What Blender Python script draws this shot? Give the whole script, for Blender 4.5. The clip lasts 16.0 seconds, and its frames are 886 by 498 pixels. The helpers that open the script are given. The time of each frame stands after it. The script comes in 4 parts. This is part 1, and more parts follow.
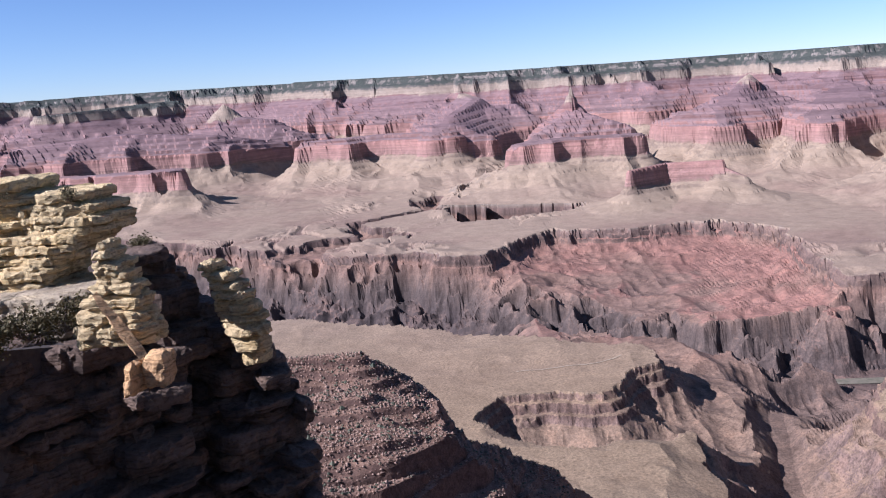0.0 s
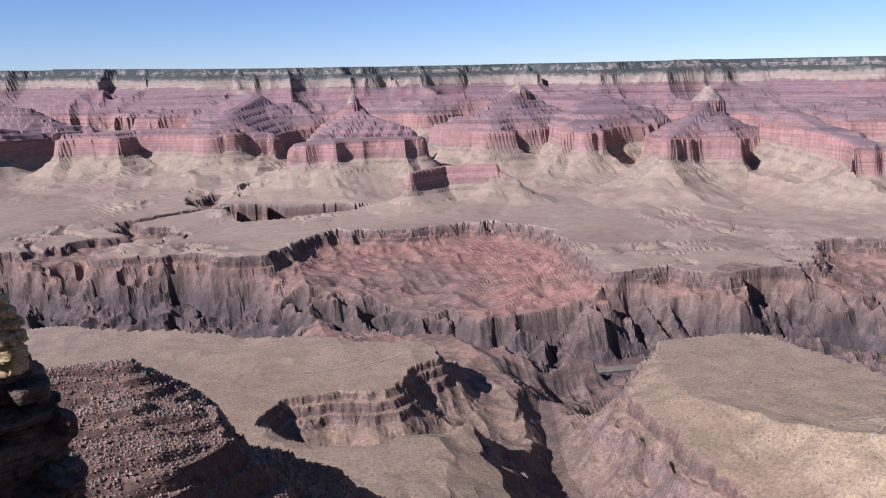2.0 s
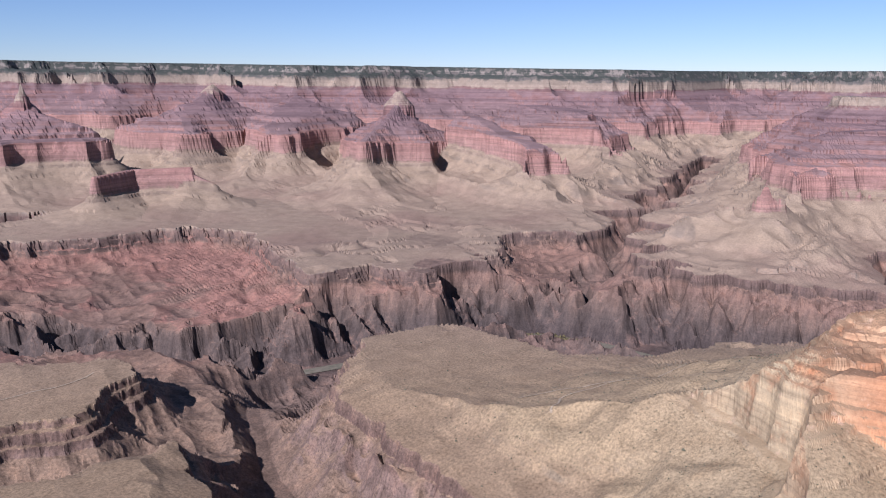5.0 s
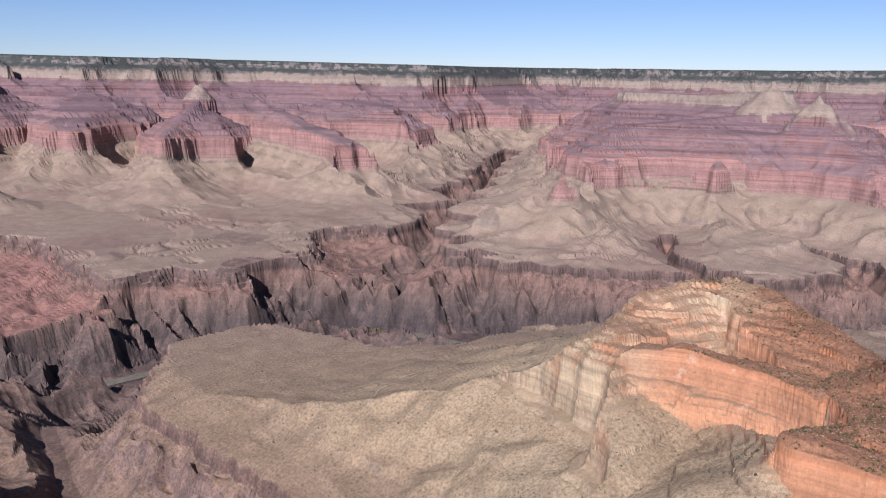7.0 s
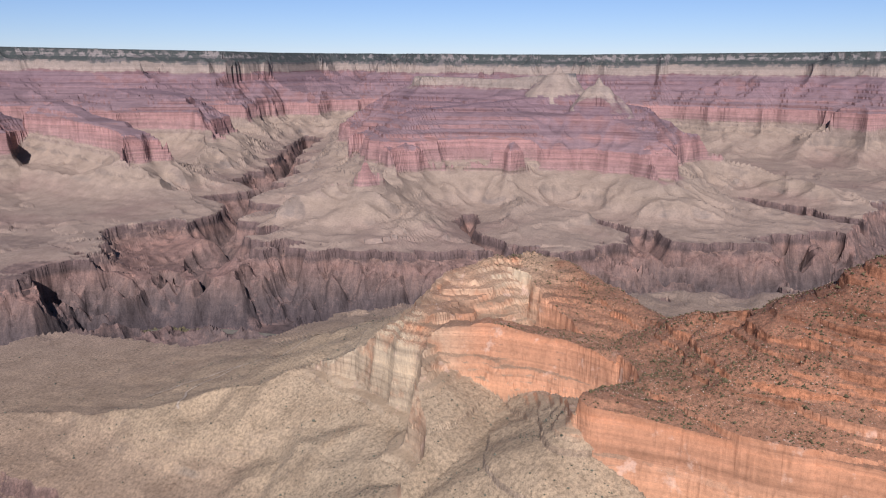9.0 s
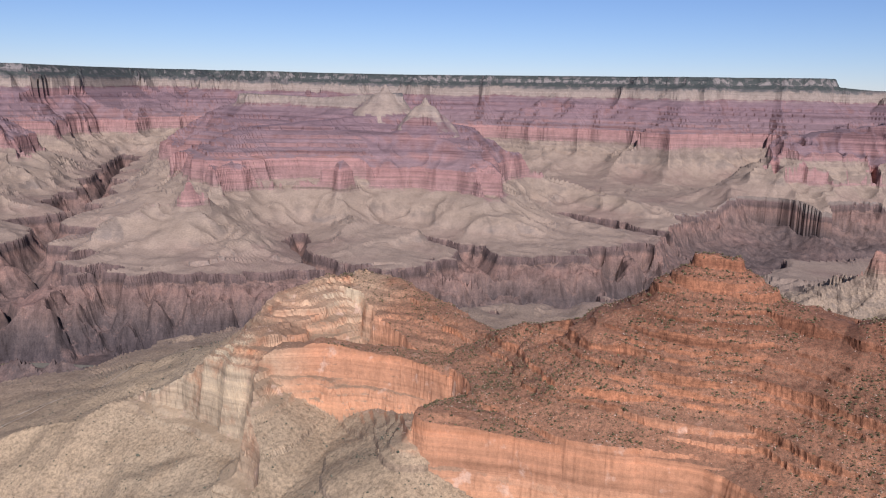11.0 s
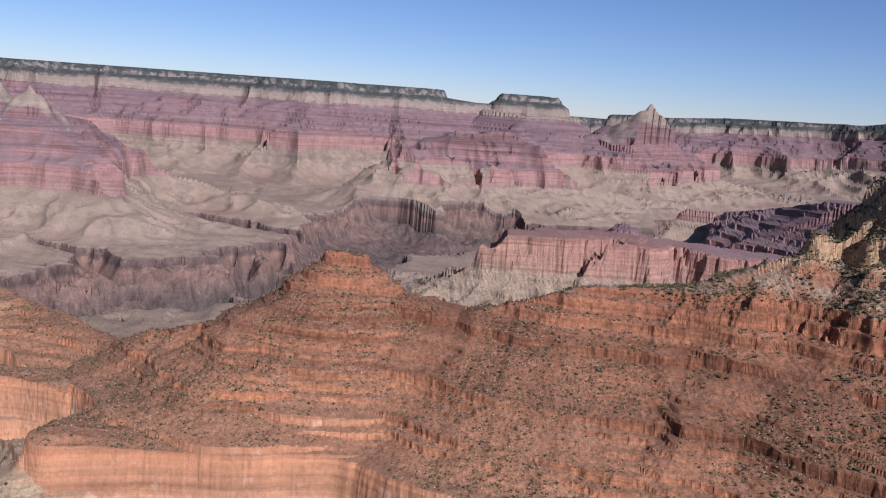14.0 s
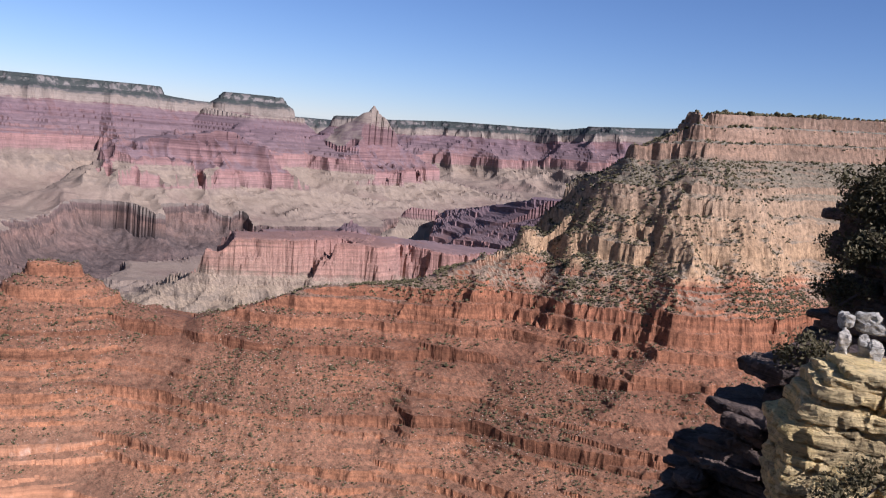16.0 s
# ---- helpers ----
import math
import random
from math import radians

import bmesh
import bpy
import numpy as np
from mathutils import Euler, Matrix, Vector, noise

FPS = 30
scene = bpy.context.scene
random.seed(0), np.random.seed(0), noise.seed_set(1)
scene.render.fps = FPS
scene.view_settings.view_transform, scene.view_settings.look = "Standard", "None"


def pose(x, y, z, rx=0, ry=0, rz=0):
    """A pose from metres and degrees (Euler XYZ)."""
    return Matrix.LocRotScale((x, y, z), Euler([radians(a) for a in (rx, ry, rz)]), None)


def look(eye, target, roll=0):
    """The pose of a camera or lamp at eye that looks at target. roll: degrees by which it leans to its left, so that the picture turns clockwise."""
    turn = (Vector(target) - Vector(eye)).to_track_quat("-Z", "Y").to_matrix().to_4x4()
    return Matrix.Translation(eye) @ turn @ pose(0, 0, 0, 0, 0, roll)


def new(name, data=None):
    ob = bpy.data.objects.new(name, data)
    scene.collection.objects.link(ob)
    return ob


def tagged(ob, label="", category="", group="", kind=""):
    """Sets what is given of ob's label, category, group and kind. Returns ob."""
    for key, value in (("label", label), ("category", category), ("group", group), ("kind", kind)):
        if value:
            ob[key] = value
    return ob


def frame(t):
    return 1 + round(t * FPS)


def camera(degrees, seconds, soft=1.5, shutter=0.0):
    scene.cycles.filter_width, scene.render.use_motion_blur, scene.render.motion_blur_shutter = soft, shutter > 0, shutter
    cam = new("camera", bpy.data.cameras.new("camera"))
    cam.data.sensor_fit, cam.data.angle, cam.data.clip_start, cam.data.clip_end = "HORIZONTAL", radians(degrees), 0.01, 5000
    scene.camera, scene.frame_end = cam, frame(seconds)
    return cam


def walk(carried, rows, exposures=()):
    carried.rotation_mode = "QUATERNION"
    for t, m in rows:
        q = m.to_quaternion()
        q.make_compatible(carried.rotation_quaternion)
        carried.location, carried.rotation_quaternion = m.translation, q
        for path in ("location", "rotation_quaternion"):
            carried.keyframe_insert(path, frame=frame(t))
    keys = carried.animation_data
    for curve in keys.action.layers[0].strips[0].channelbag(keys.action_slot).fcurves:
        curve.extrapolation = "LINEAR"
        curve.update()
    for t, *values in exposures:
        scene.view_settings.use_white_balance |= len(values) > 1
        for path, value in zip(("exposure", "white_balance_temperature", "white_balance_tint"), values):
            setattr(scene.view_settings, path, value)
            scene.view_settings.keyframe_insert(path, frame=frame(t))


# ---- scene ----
# The wide country is laid out at a quarter of its size, so that all of it lies in sight.
K = 0.25
EYE = 1.6

cam = camera(56.05, 16.0, 1.15)
ROWS = [
    (0.0, 0.00, -10.56, -4.11), (0.5, -3.39, -10.78, -3.46), (1.0, -7.08, -11.07, -2.75), (1.5, -11.14, -11.21, -2.11),
    (2.0, -15.12, -11.27, -1.45), (2.5, -18.79, -11.48, -0.94), (3.0, -22.12, -11.41, -0.80), (3.5, -25.30, -11.12, -0.65),
    (4.0, -29.18, -11.08, -0.25), (6.5, -45.12, -11.65, 0.46), (7.0, -48.99, -11.58, 0.66), (7.5, -52.87, -11.47, 0.89),
    (8.0, -56.17, -11.72, 0.80), (8.5, -58.84, -12.34, 0.34), (9.0, -62.48, -12.44, 0.13), (9.5, -66.68, -11.98, 0.21),
    (12.0, -80.95, -10.87, 2.02), (12.5, -86.12, -10.82, 2.53), (13.0, -90.41, -10.84, 3.08), (13.5, -94.97, -10.36, 3.71),
    (14.0, -99.59, -9.91, 4.32), (14.5, -104.06, -9.63, 5.00), (15.0, -109.10, -9.30, 5.42), (15.5, -113.90, -8.78, 5.42),
    (16.0, -118.21, -8.31, 5.36),
]
ARM = 0.12  # the eye swings round the body at arm's length
walk(cam, [(t, pose(-ARM * math.sin(radians(yaw)), ARM * math.cos(radians(yaw)) - ARM, EYE, 90 + pitch, 0, yaw) @ pose(0, 0, 0, 0, 0, roll))
           for t, yaw, pitch, roll in ROWS],
     [(0.0, 0.97, 5150, 24), (2.0, 0.72, 5150, 24), (3.5, 0.62, 5200, 24), (8.0, 0.38, 5350, 24), (13.5, 0.26, 5250, 24), (16.0, 0.5, 5200, 24)])

# ---- light ----
SUN_AZ, SUN_EL = -111.0, 35.0  # degrees, clockwise from the y axis; above the horizon
sun_way = Vector((math.sin(radians(SUN_AZ)) * math.cos(radians(SUN_EL)), math.cos(radians(SUN_AZ)) * math.cos(radians(SUN_EL)), math.sin(radians(SUN_EL))))
world = bpy.data.worlds.new("sky")
scene.world = world
world.use_nodes = True
wn = world.node_tree.nodes
sky = wn.new("ShaderNodeTexSky")
sky.sky_type = "NISHITA"
sky.sun_disc = False
sky.sun_elevation, sky.sun_rotation = radians(SUN_EL), radians(SUN_AZ)
sky.altitude, sky.air_density, sky.dust_density, sky.ozone_density = 2100, 1.0, 0.0, 2.6
wn["Background"].inputs["Strength"].default_value = 0.055
world.node_tree.links.new(sky.outputs["Color"], wn["Background"].inputs["Color"])
sun = new("sun", bpy.data.lights.new("sun", "SUN"))
sun.data.energy, sun.data.angle, sun.data.color = 5.0, radians(0.53), (1.0, 0.94, 0.86)
sun.matrix_world = look(sun_way * 100, (0, 0, 0))


# ---- materials ----
def mat_new(name):
    m = bpy.data.materials.new(name)
    m.use_nodes = True
    n, l = m.node_tree.nodes, m.node_tree.links
    b = n["Principled BSDF"]
    b.inputs["Specular IOR Level"].default_value = 0.15
    b.inputs["Roughness"].default_value = 0.92
    return m, n, l, b


def math_node(n, l, op, a, b=None, clamp=False):
    x = n.new("ShaderNodeMath")
    x.operation, x.use_clamp = op, clamp
    for i, v in enumerate((a, b)):
        if v is None:
            continue
        if isinstance(v, (int, float)):
            x.inputs[i].default_value = v
        else:
            l.new(v, x.inputs[i])
    return x.outputs[0]


def mix_node(n, l, fac, a, b, kind="MIX"):
    x = n.new("ShaderNodeMix")
    x.data_type, x.blend_type = "RGBA", kind
    for k, v in ((0, fac), (6, a), (7, b)):
        if isinstance(v, (int, float)):
            x.inputs[k].default_value = v
        elif isinstance(v, tuple):
            x.inputs[k].default_value = (*v, 1)
        else:
            l.new(v, x.inputs[k])
    return x.outputs[2]


def noise_node(n, l, vec, scale, detail=4, rough=0.55):
    x = n.new("ShaderNodeTexNoise")
    x.inputs["Scale"].default_value, x.inputs["Detail"].default_value, x.inputs["Roughness"].default_value = scale, detail, rough
    if vec is not None:
        l.new(vec, x.inputs["Vector"])
    return x.outputs["Fac"]


def range_node(n, l, v, a, b, c=0.0, d=1.0):
    x = n.new("ShaderNodeMapRange")
    l.new(v, x.inputs[0])
    for i, k in enumerate((a, b, c, d)):
        x.inputs[i + 1].default_value = k
    return x.outputs[0]


def ramp_node(n, l, fac, stops, mode="LINEAR"):
    x = n.new("ShaderNodeValToRGB")
    x.color_ramp.interpolation = mode
    e = x.color_ramp.elements
    while len(e) < len(stops):
        e.new(0.5)
    for k, (p, c) in zip(e, stops):
        k.position, k.color = p, (*c, 1)
    l.new(fac, x.inputs[0])
    return x.outputs[0]


def bed(s):
    """A stratum's height as a place on the colour ramp, 0 to 1."""
    return (s + 1480) / 1500


NEAR_CLIFF = [(-1480, (0.085, 0.062, 0.05)), (-1300, (0.135, 0.096, 0.075)), (-1122, (0.18, 0.121, 0.092)), (-1110, (0.12, 0.078, 0.06)),
              (-1064, (0.17, 0.112, 0.08)), (-1040, (0.21, 0.165, 0.11)), (-930, (0.235, 0.18, 0.115)), (-825, (0.28, 0.2, 0.118)),
              (-805, (0.41, 0.225, 0.115)), (-665, (0.42, 0.21, 0.105)), (-640, (0.28, 0.128, 0.06)), (-375, (0.27, 0.115, 0.055)),
              (-320, (0.27, 0.11, 0.055)), (-296, (0.36, 0.23, 0.12)), (-272, (0.37, 0.235, 0.12)), (-172, (0.33, 0.22, 0.125)), (-95, (0.23, 0.15, 0.092)), (-60, (0.28, 0.172, 0.102)), (10, (0.26, 0.17, 0.108))]
NEAR_SLOPE = [(-1480, (0.1, 0.075, 0.062)), (-1300, (0.15, 0.1, 0.07)), (-1200, (0.2, 0.134, 0.088)), (-1110, (0.21, 0.142, 0.092)), (-1060, (0.24, 0.165, 0.098)), (-1010, (0.265, 0.187, 0.11)),
              (-940, (0.315, 0.23, 0.13)), (-820, (0.33, 0.24, 0.136)), (-660, (0.255, 0.13, 0.068)), (-390, (0.25, 0.11, 0.056)),
              (-345, (0.235, 0.158, 0.1)), (-310, (0.265, 0.195, 0.122)), (-260, (0.24, 0.178, 0.11)), (-95, (0.18, 0.145, 0.092)), (-14, (0.2, 0.17, 0.12)), (2, (0.06, 0.065, 0.04))]
# distant rock, with the haze of distance put into its paler, mauve colours
HAZED_CLIFF = [(-1480, (0.055, 0.043, 0.04)), (-1300, (0.088, 0.066, 0.054)), (-1215, (0.14, 0.095, 0.071)), (-1135, (0.19, 0.118, 0.085)), (-1110, (0.105, 0.072, 0.056)),
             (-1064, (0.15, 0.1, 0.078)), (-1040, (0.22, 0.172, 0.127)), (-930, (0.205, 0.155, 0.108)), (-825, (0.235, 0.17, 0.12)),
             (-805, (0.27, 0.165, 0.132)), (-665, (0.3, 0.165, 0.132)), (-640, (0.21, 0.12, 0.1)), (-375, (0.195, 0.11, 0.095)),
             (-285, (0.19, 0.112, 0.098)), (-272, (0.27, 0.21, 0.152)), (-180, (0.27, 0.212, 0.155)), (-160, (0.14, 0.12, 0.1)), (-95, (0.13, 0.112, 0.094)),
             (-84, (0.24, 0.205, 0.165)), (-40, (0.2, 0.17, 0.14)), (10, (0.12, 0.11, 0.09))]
HAZED_SLOPE = [(-1480, (0.075, 0.056, 0.047)), (-1290, (0.12, 0.085, 0.066)), (-1215, (0.175, 0.112, 0.08)), (-1150, (0.205, 0.122, 0.085)), (-1100, (0.2, 0.13, 0.09)), (-1070, (0.15, 0.105, 0.078)),
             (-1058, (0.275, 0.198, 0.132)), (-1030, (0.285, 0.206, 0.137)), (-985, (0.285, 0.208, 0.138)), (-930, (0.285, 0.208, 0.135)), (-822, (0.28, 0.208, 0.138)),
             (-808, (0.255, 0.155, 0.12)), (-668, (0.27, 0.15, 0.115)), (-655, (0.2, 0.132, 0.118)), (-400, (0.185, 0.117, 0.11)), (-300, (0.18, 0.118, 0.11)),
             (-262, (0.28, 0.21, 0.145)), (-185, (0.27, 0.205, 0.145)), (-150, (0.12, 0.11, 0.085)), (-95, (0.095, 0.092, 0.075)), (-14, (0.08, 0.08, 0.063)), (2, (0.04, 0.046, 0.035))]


def make_canyon():
    m, n, l, b = mat_new("canyon_rock")
    geo = n.new("ShaderNodeNewGeometry")
    at = n.new("ShaderNodeAttribute")
    at.attribute_name = "bed"
    pos = geo.outputs["Position"]
    sep = n.new("ShaderNodeSeparateXYZ")
    l.new(geo.outputs["Normal"], sep.inputs[0])
    big = noise_node(n, l, pos, 0.006, 5)
    mid = noise_node(n, l, pos, 0.05, 6, 0.6)
    fine = noise_node(n, l, pos, 0.5, 5, 0.65)
    # thin beds: noise drawn out along the level
    flat = n.new("ShaderNodeMapping")
    flat.inputs["Scale"].default_value = (0.012, 0.012, 1.0)
    l.new(pos, flat.inputs[0])
    beds = noise_node(n, l, flat.outputs[0], 0.28, 6, 0.7)
    ledges = noise_node(n, l, flat.outputs[0], 0.1, 4, 0.75)
    tall = n.new("ShaderNodeMapping")
    tall.inputs["Scale"].default_value = (1.0, 1.0, 0.12)
    l.new(pos, tall.inputs[0])
    ribs = noise_node(n, l, tall.outputs[0], 0.07, 7, 0.75)
    joints = noise_node(n, l, tall.outputs[0], 0.3, 5, 0.7)
    shift = math_node(n, l, "ADD", range_node(n, l, beds, 0.3, 0.7, -16, 16), range_node(n, l, mid, 0.3, 0.7, -14, 14))
    shift = math_node(n, l, "ADD", shift, range_node(n, l, big, 0.3, 0.7, -22, 22))
    shift = math_node(n, l, "MULTIPLY", shift, range_node(n, l, at.outputs["Fac"], -1050, -980, 0.12, 1.0))
    s2 = math_node(n, l, "ADD", at.outputs["Fac"], shift)
    p = range_node(n, l, s2, -1480, 20)
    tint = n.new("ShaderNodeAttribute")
    tint.attribute_name = "far_haze"
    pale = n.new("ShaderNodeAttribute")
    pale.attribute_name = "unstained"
    ramps = [ramp_node(n, l, p, [(bed(a), c) for a, c in stops]) for stops in (NEAR_CLIFF, NEAR_SLOPE, HAZED_CLIFF, HAZED_SLOPE)]
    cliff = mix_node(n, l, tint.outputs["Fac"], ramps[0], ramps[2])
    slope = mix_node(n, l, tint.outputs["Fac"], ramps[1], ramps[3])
    shale = n.new("ShaderNodeAttribute")
    shale.attribute_name = "red_shale"
    slope = mix_node(n, l, math_node(n, l, "MULTIPLY", shale.outputs["Fac"], range_node(n, l, big, 0.46, 0.6, 0.0, 0.65)), slope, (0.27, 0.118, 0.085))
    low = math_node(n, l, "MULTIPLY", range_node(n, l, at.outputs["Fac"], -960, -1030), tint.outputs["Fac"])
    slope = mix_node(n, l, math_node(n, l, "MULTIPLY", low, range_node(n, l, big, 0.46, 0.64, 0.0, 0.5)), slope, (0.2, 0.122, 0.09))
    near_shade = n.new("ShaderNodeAttribute")
    near_shade.attribute_name = "near_shade"
    bare = math_node(n, l, "MULTIPLY", pale.outputs["Fac"], range_node(n, l, mid, 0.3, 0.5))
    cliff = mix_node(n, l, bare, cliff, (0.37, 0.288, 0.172))
    slope = mix_node(n, l, math_node(n, l, "MULTIPLY", bare, 0.5), slope, (0.34, 0.258, 0.15))
    up = math_node(n, l, "ADD", sep.outputs["Z"], range_node(n, l, mid, 0.3, 0.7, -0.12, 0.12))
    gentle = range_node(n, l, up, 0.5, 0.74)
    col = mix_node(n, l, gentle, cliff, slope)
    col = mix_node(n, l, math_node(n, l, "MULTIPLY", range_node(n, l, gentle, 0.0, 1.0, 1.0, 0.3), math_node(n, l, "MULTIPLY", range_node(n, l, at.outputs["Fac"], -850, -800, 0.3, 1.0), range_node(n, l, at.outputs["Fac"], -310, -270, 1.0, 0.45))), col, ramp_node(n, l, beds, [(0.3, (0.62, 0.6, 0.6)), (0.5, (1, 1, 1)), (0.7, (1.26, 1.22, 1.18))]), "MULTIPLY")
    cliff_now = range_node(n, l, gentle, 0.0, 0.7, 0.85, 0.0)
    great = math_node(n, l, "MULTIPLY", range_node(n, l, at.outputs["Fac"], -835, -818), range_node(n, l, at.outputs["Fac"], -652, -668))
    great = math_node(n, l, "MULTIPLY", great, range_node(n, l, tint.outputs["Fac"], 0.0, 0.3, 1.0, 0.3))
    calm = math_node(n, l, "MULTIPLY", range_node(n, l, great, 0.0, 1.0, 1.0, 0.35), range_node(n, l, tint.outputs["Fac"], 0.3, 1.0, 1.0, 0.6))
    col = mix_node(n, l, math_node(n, l, "MULTIPLY", cliff_now, calm), col, ramp_node(n, l, joints, [(0.3, (0.5, 0.47, 0.45)), (0.42, (0.9, 0.9, 0.9)), (0.55, (1.05, 1.05, 1.05)), (0.7, (1.2, 1.17, 1.12))]), "MULTIPLY")
    high = math_node(n, l, "MULTIPLY", range_node(n, l, at.outputs["Fac"], -690, -650, 0.3, 1.0), range_node(n, l, at.outputs["Fac"], -330, -280, 1.0, 0.25))
    high = math_node(n, l, "MULTIPLY", high, range_node(n, l, at.outputs["Fac"], -860, -800))
    col = mix_node(n, l, math_node(n, l, "MULTIPLY", high, range_node(n, l, gentle, 0.0, 1.0, 0.9, 0.65)), col, ramp_node(n, l, ledges, [(0.34, (0.6, 0.57, 0.57)), (0.47, (0.95, 0.95, 0.95)), (0.5, (1.05, 1.05, 1.04)), (0.66, (1.35, 1.28, 1.2))]), "MULTIPLY")
    deep = range_node(n, l, at.outputs["Fac"], -1060, -1066)
    col = mix_node(n, l, deep, col, ramp_node(n, l, ribs, [(0.3, (0.5, 0.48, 0.47)), (0.5, (1, 1, 1)), (0.7, (1.5, 1.4, 1.3))]), "MULTIPLY")
    wood = math_node(n, l, "MULTIPLY", tint.outputs["Fac"], range_node(n, l, at.outputs["Fac"], -218, -130))
    wood = math_node(n, l, "MULTIPLY", wood, range_node(n, l, math_node(n, l, "ADD", mid, math_node(n, l, "MULTIPLY", gentle, 0.1)), 0.47, 0.56))
    col = mix_node(n, l, math_node(n, l, "MULTIPLY", wood, 0.85), col, (0.045, 0.05, 0.04))
    dots = math_node(n, l, "MULTIPLY", range_node(n, l, noise_node(n, l, pos, 1.2, 3, 0.6), 0.525, 0.585), range_node(n, l, mid, 0.35, 0.6, 0.3, 0.9))
    dots = math_node(n, l, "MULTIPLY", math_node(n, l, "MULTIPLY", dots, gentle), range_node(n, l, tint.outputs["Fac"], 0.0, 0.3, 1.0, 0.0))
    dots = math_node(n, l, "MULTIPLY", dots, range_node(n, l, at.outputs["Fac"], -840, -640, 0.15, 1.0))
    col = mix_node(n, l, math_node(n, l, "MULTIPLY", dots, 0.65), col, (0.085, 0.07, 0.04))
    dusty = n.new("ShaderNodeAttribute")
    dusty.attribute_name = "dusty"
    col = mix_node(n, l, dusty.outputs["Fac"], col, mix_node(n, l, gentle, (0.11, 0.066, 0.048), mix_node(n, l, range_node(n, l, mid, 0.4, 0.6), (0.15, 0.088, 0.058), (0.22, 0.135, 0.09))))
    col = mix_node(n, l, 0.6, col, ramp_node(n, l, mid, [(0.3, (0.72, 0.7, 0.68)), (0.55, (1, 1, 1)), (0.75, (1.22, 1.2, 1.15))]), "MULTIPLY")
    patch = noise_node(n, l, flat.outputs[0], 0.05, 3, 0.5)
    col = mix_node(n, l, math_node(n, l, "MULTIPLY", great, range_node(n, l, noise_node(n, l, pos, 0.09, 4, 0.6), 0.6, 0.68, 0.0, 0.55)), col, (0.55, 0.38, 0.25))
    col = mix_node(n, l, math_node(n, l, "MULTIPLY", great, 0.5), col, ramp_node(n, l, patch, [(0.35, (0.75, 0.7, 0.68)), (0.6, (1.15, 1.12, 1.1))]), "MULTIPLY")
    col = mix_node(n, l, math_node(n, l, "MULTIPLY", calm, 0.85), col, ramp_node(n, l, fine, [(0.32, (0.5, 0.49, 0.47)), (0.5, (1, 1, 1)), (0.7, (1.4, 1.36, 1.3))]), "MULTIPLY")
    # shade on the cliffs close by, put into the rock as a near-black colour
    col = mix_node(n, l, math_node(n, l, "MULTIPLY", near_shade.outputs["Fac"], range_node(n, l, fine, 0.72, 0.58)), col, (0.075, 0.06, 0.05))
    grain = noise_node(n, l, pos, 2.2, 4, 0.7)
    col = mix_node(n, l, math_node(n, l, "MULTIPLY", calm, 0.85), col, ramp_node(n, l, grain, [(0.34, (0.62, 0.6, 0.58)), (0.5, (1, 1, 1)), (0.68, (1.35, 1.33, 1.28))]), "MULTIPLY")
    l.new(col, b.inputs["Base Color"])
    bump = n.new("ShaderNodeBump")
    bump.inputs["Distance"].default_value, bump.inputs["Strength"].default_value = 2.0, 0.5
    l.new(mid, bump.inputs["Height"])
    bump2 = n.new("ShaderNodeBump")
    bump2.inputs["Distance"].default_value, bump2.inputs["Strength"].default_value = 0.4, 0.5
    l.new(fine, bump2.inputs["Height"])
    l.new(bump.outputs[0], bump2.inputs["Normal"])
    l.new(bump2.outputs[0], b.inputs["Normal"])
    return m


canyon_rock = make_canyon()

# ---- the lie of the land (in true metres round the eye, z from the eye) ----
rng = np.random.default_rng(7)
GRID = rng.random((256, 256)).astype(np.float32) * 2 - 1


def smooth_noise(x, y, size, seed=0.0):
    """Value noise, -1 to 1, with bumps of about that size."""
    u, v = x / size + 37.3 + seed * 17.77, y / size + 91.7 + seed * 9.31
    iu, iv = np.floor(u), np.floor(v)
    a, c = (u - iu).astype(np.float32), (v - iv).astype(np.float32)
    a, c = a * a * (3 - 2 * a), c * c * (3 - 2 * c)
    i, j = iu.astype(np.int64) % 256, iv.astype(np.int64) % 256
    i1, j1 = (i + 1) % 256, (j + 1) % 256
    return (GRID[i, j] * (1 - a) + GRID[i1, j] * a) * (1 - c) + (GRID[i, j1] * (1 - a) + GRID[i1, j1] * a) * c


def ridged(x, y, size, seed=0.0):
    """Sharp crests and round hollows, 0 to 1."""
    return 1 - np.abs(smooth_noise(x, y, size, seed)) * 1.6


# Distance from the rim's edge and the height of the beds there: cliffs and slopes in turn.
STEPS = [(0, 0), (5, -22), (16, -28), (21, -54), (33, -60), (39, -90), (118, -142), (121, -154), (140, -168), (146, -200), (166, -214), (172, -240), (188, -250), (194, -286), (245, -322), (300, -362),
         (305, -385), (311, -389), (316, -415), (332, -423), (336, -437)]
d_at, s_at = 336.0, -437.0
for drop, run, fall in ((6, 30, 17), (24, 34, 18), (5, 26, 14), (7, 30, 16), (20, 10, 5), (9, 14, 7), (5, 26, 14), (14, 12, 6), (10, 34, 20)):  # the red ledges
    STEPS.append((d_at + 3, s_at - drop))
    STEPS.append((d_at + 3 + 1.45 * run, s_at - drop - fall))
    d_at, s_at = STEPS[-1]
STEPS += [(d_at + 25, -662), (d_at + 34, -735), (d_at + 40, -745), (d_at + 52, -815), (d_at + 90, -845), (d_at + 93, -856),
          (d_at + 180, -905), (d_at + 184, -914), (d_at + 380, -985), (d_at + 750, -1030), (d_at + 1500, -1052), (d_at + 2600, -1090), (d_at + 4000, -1300)]
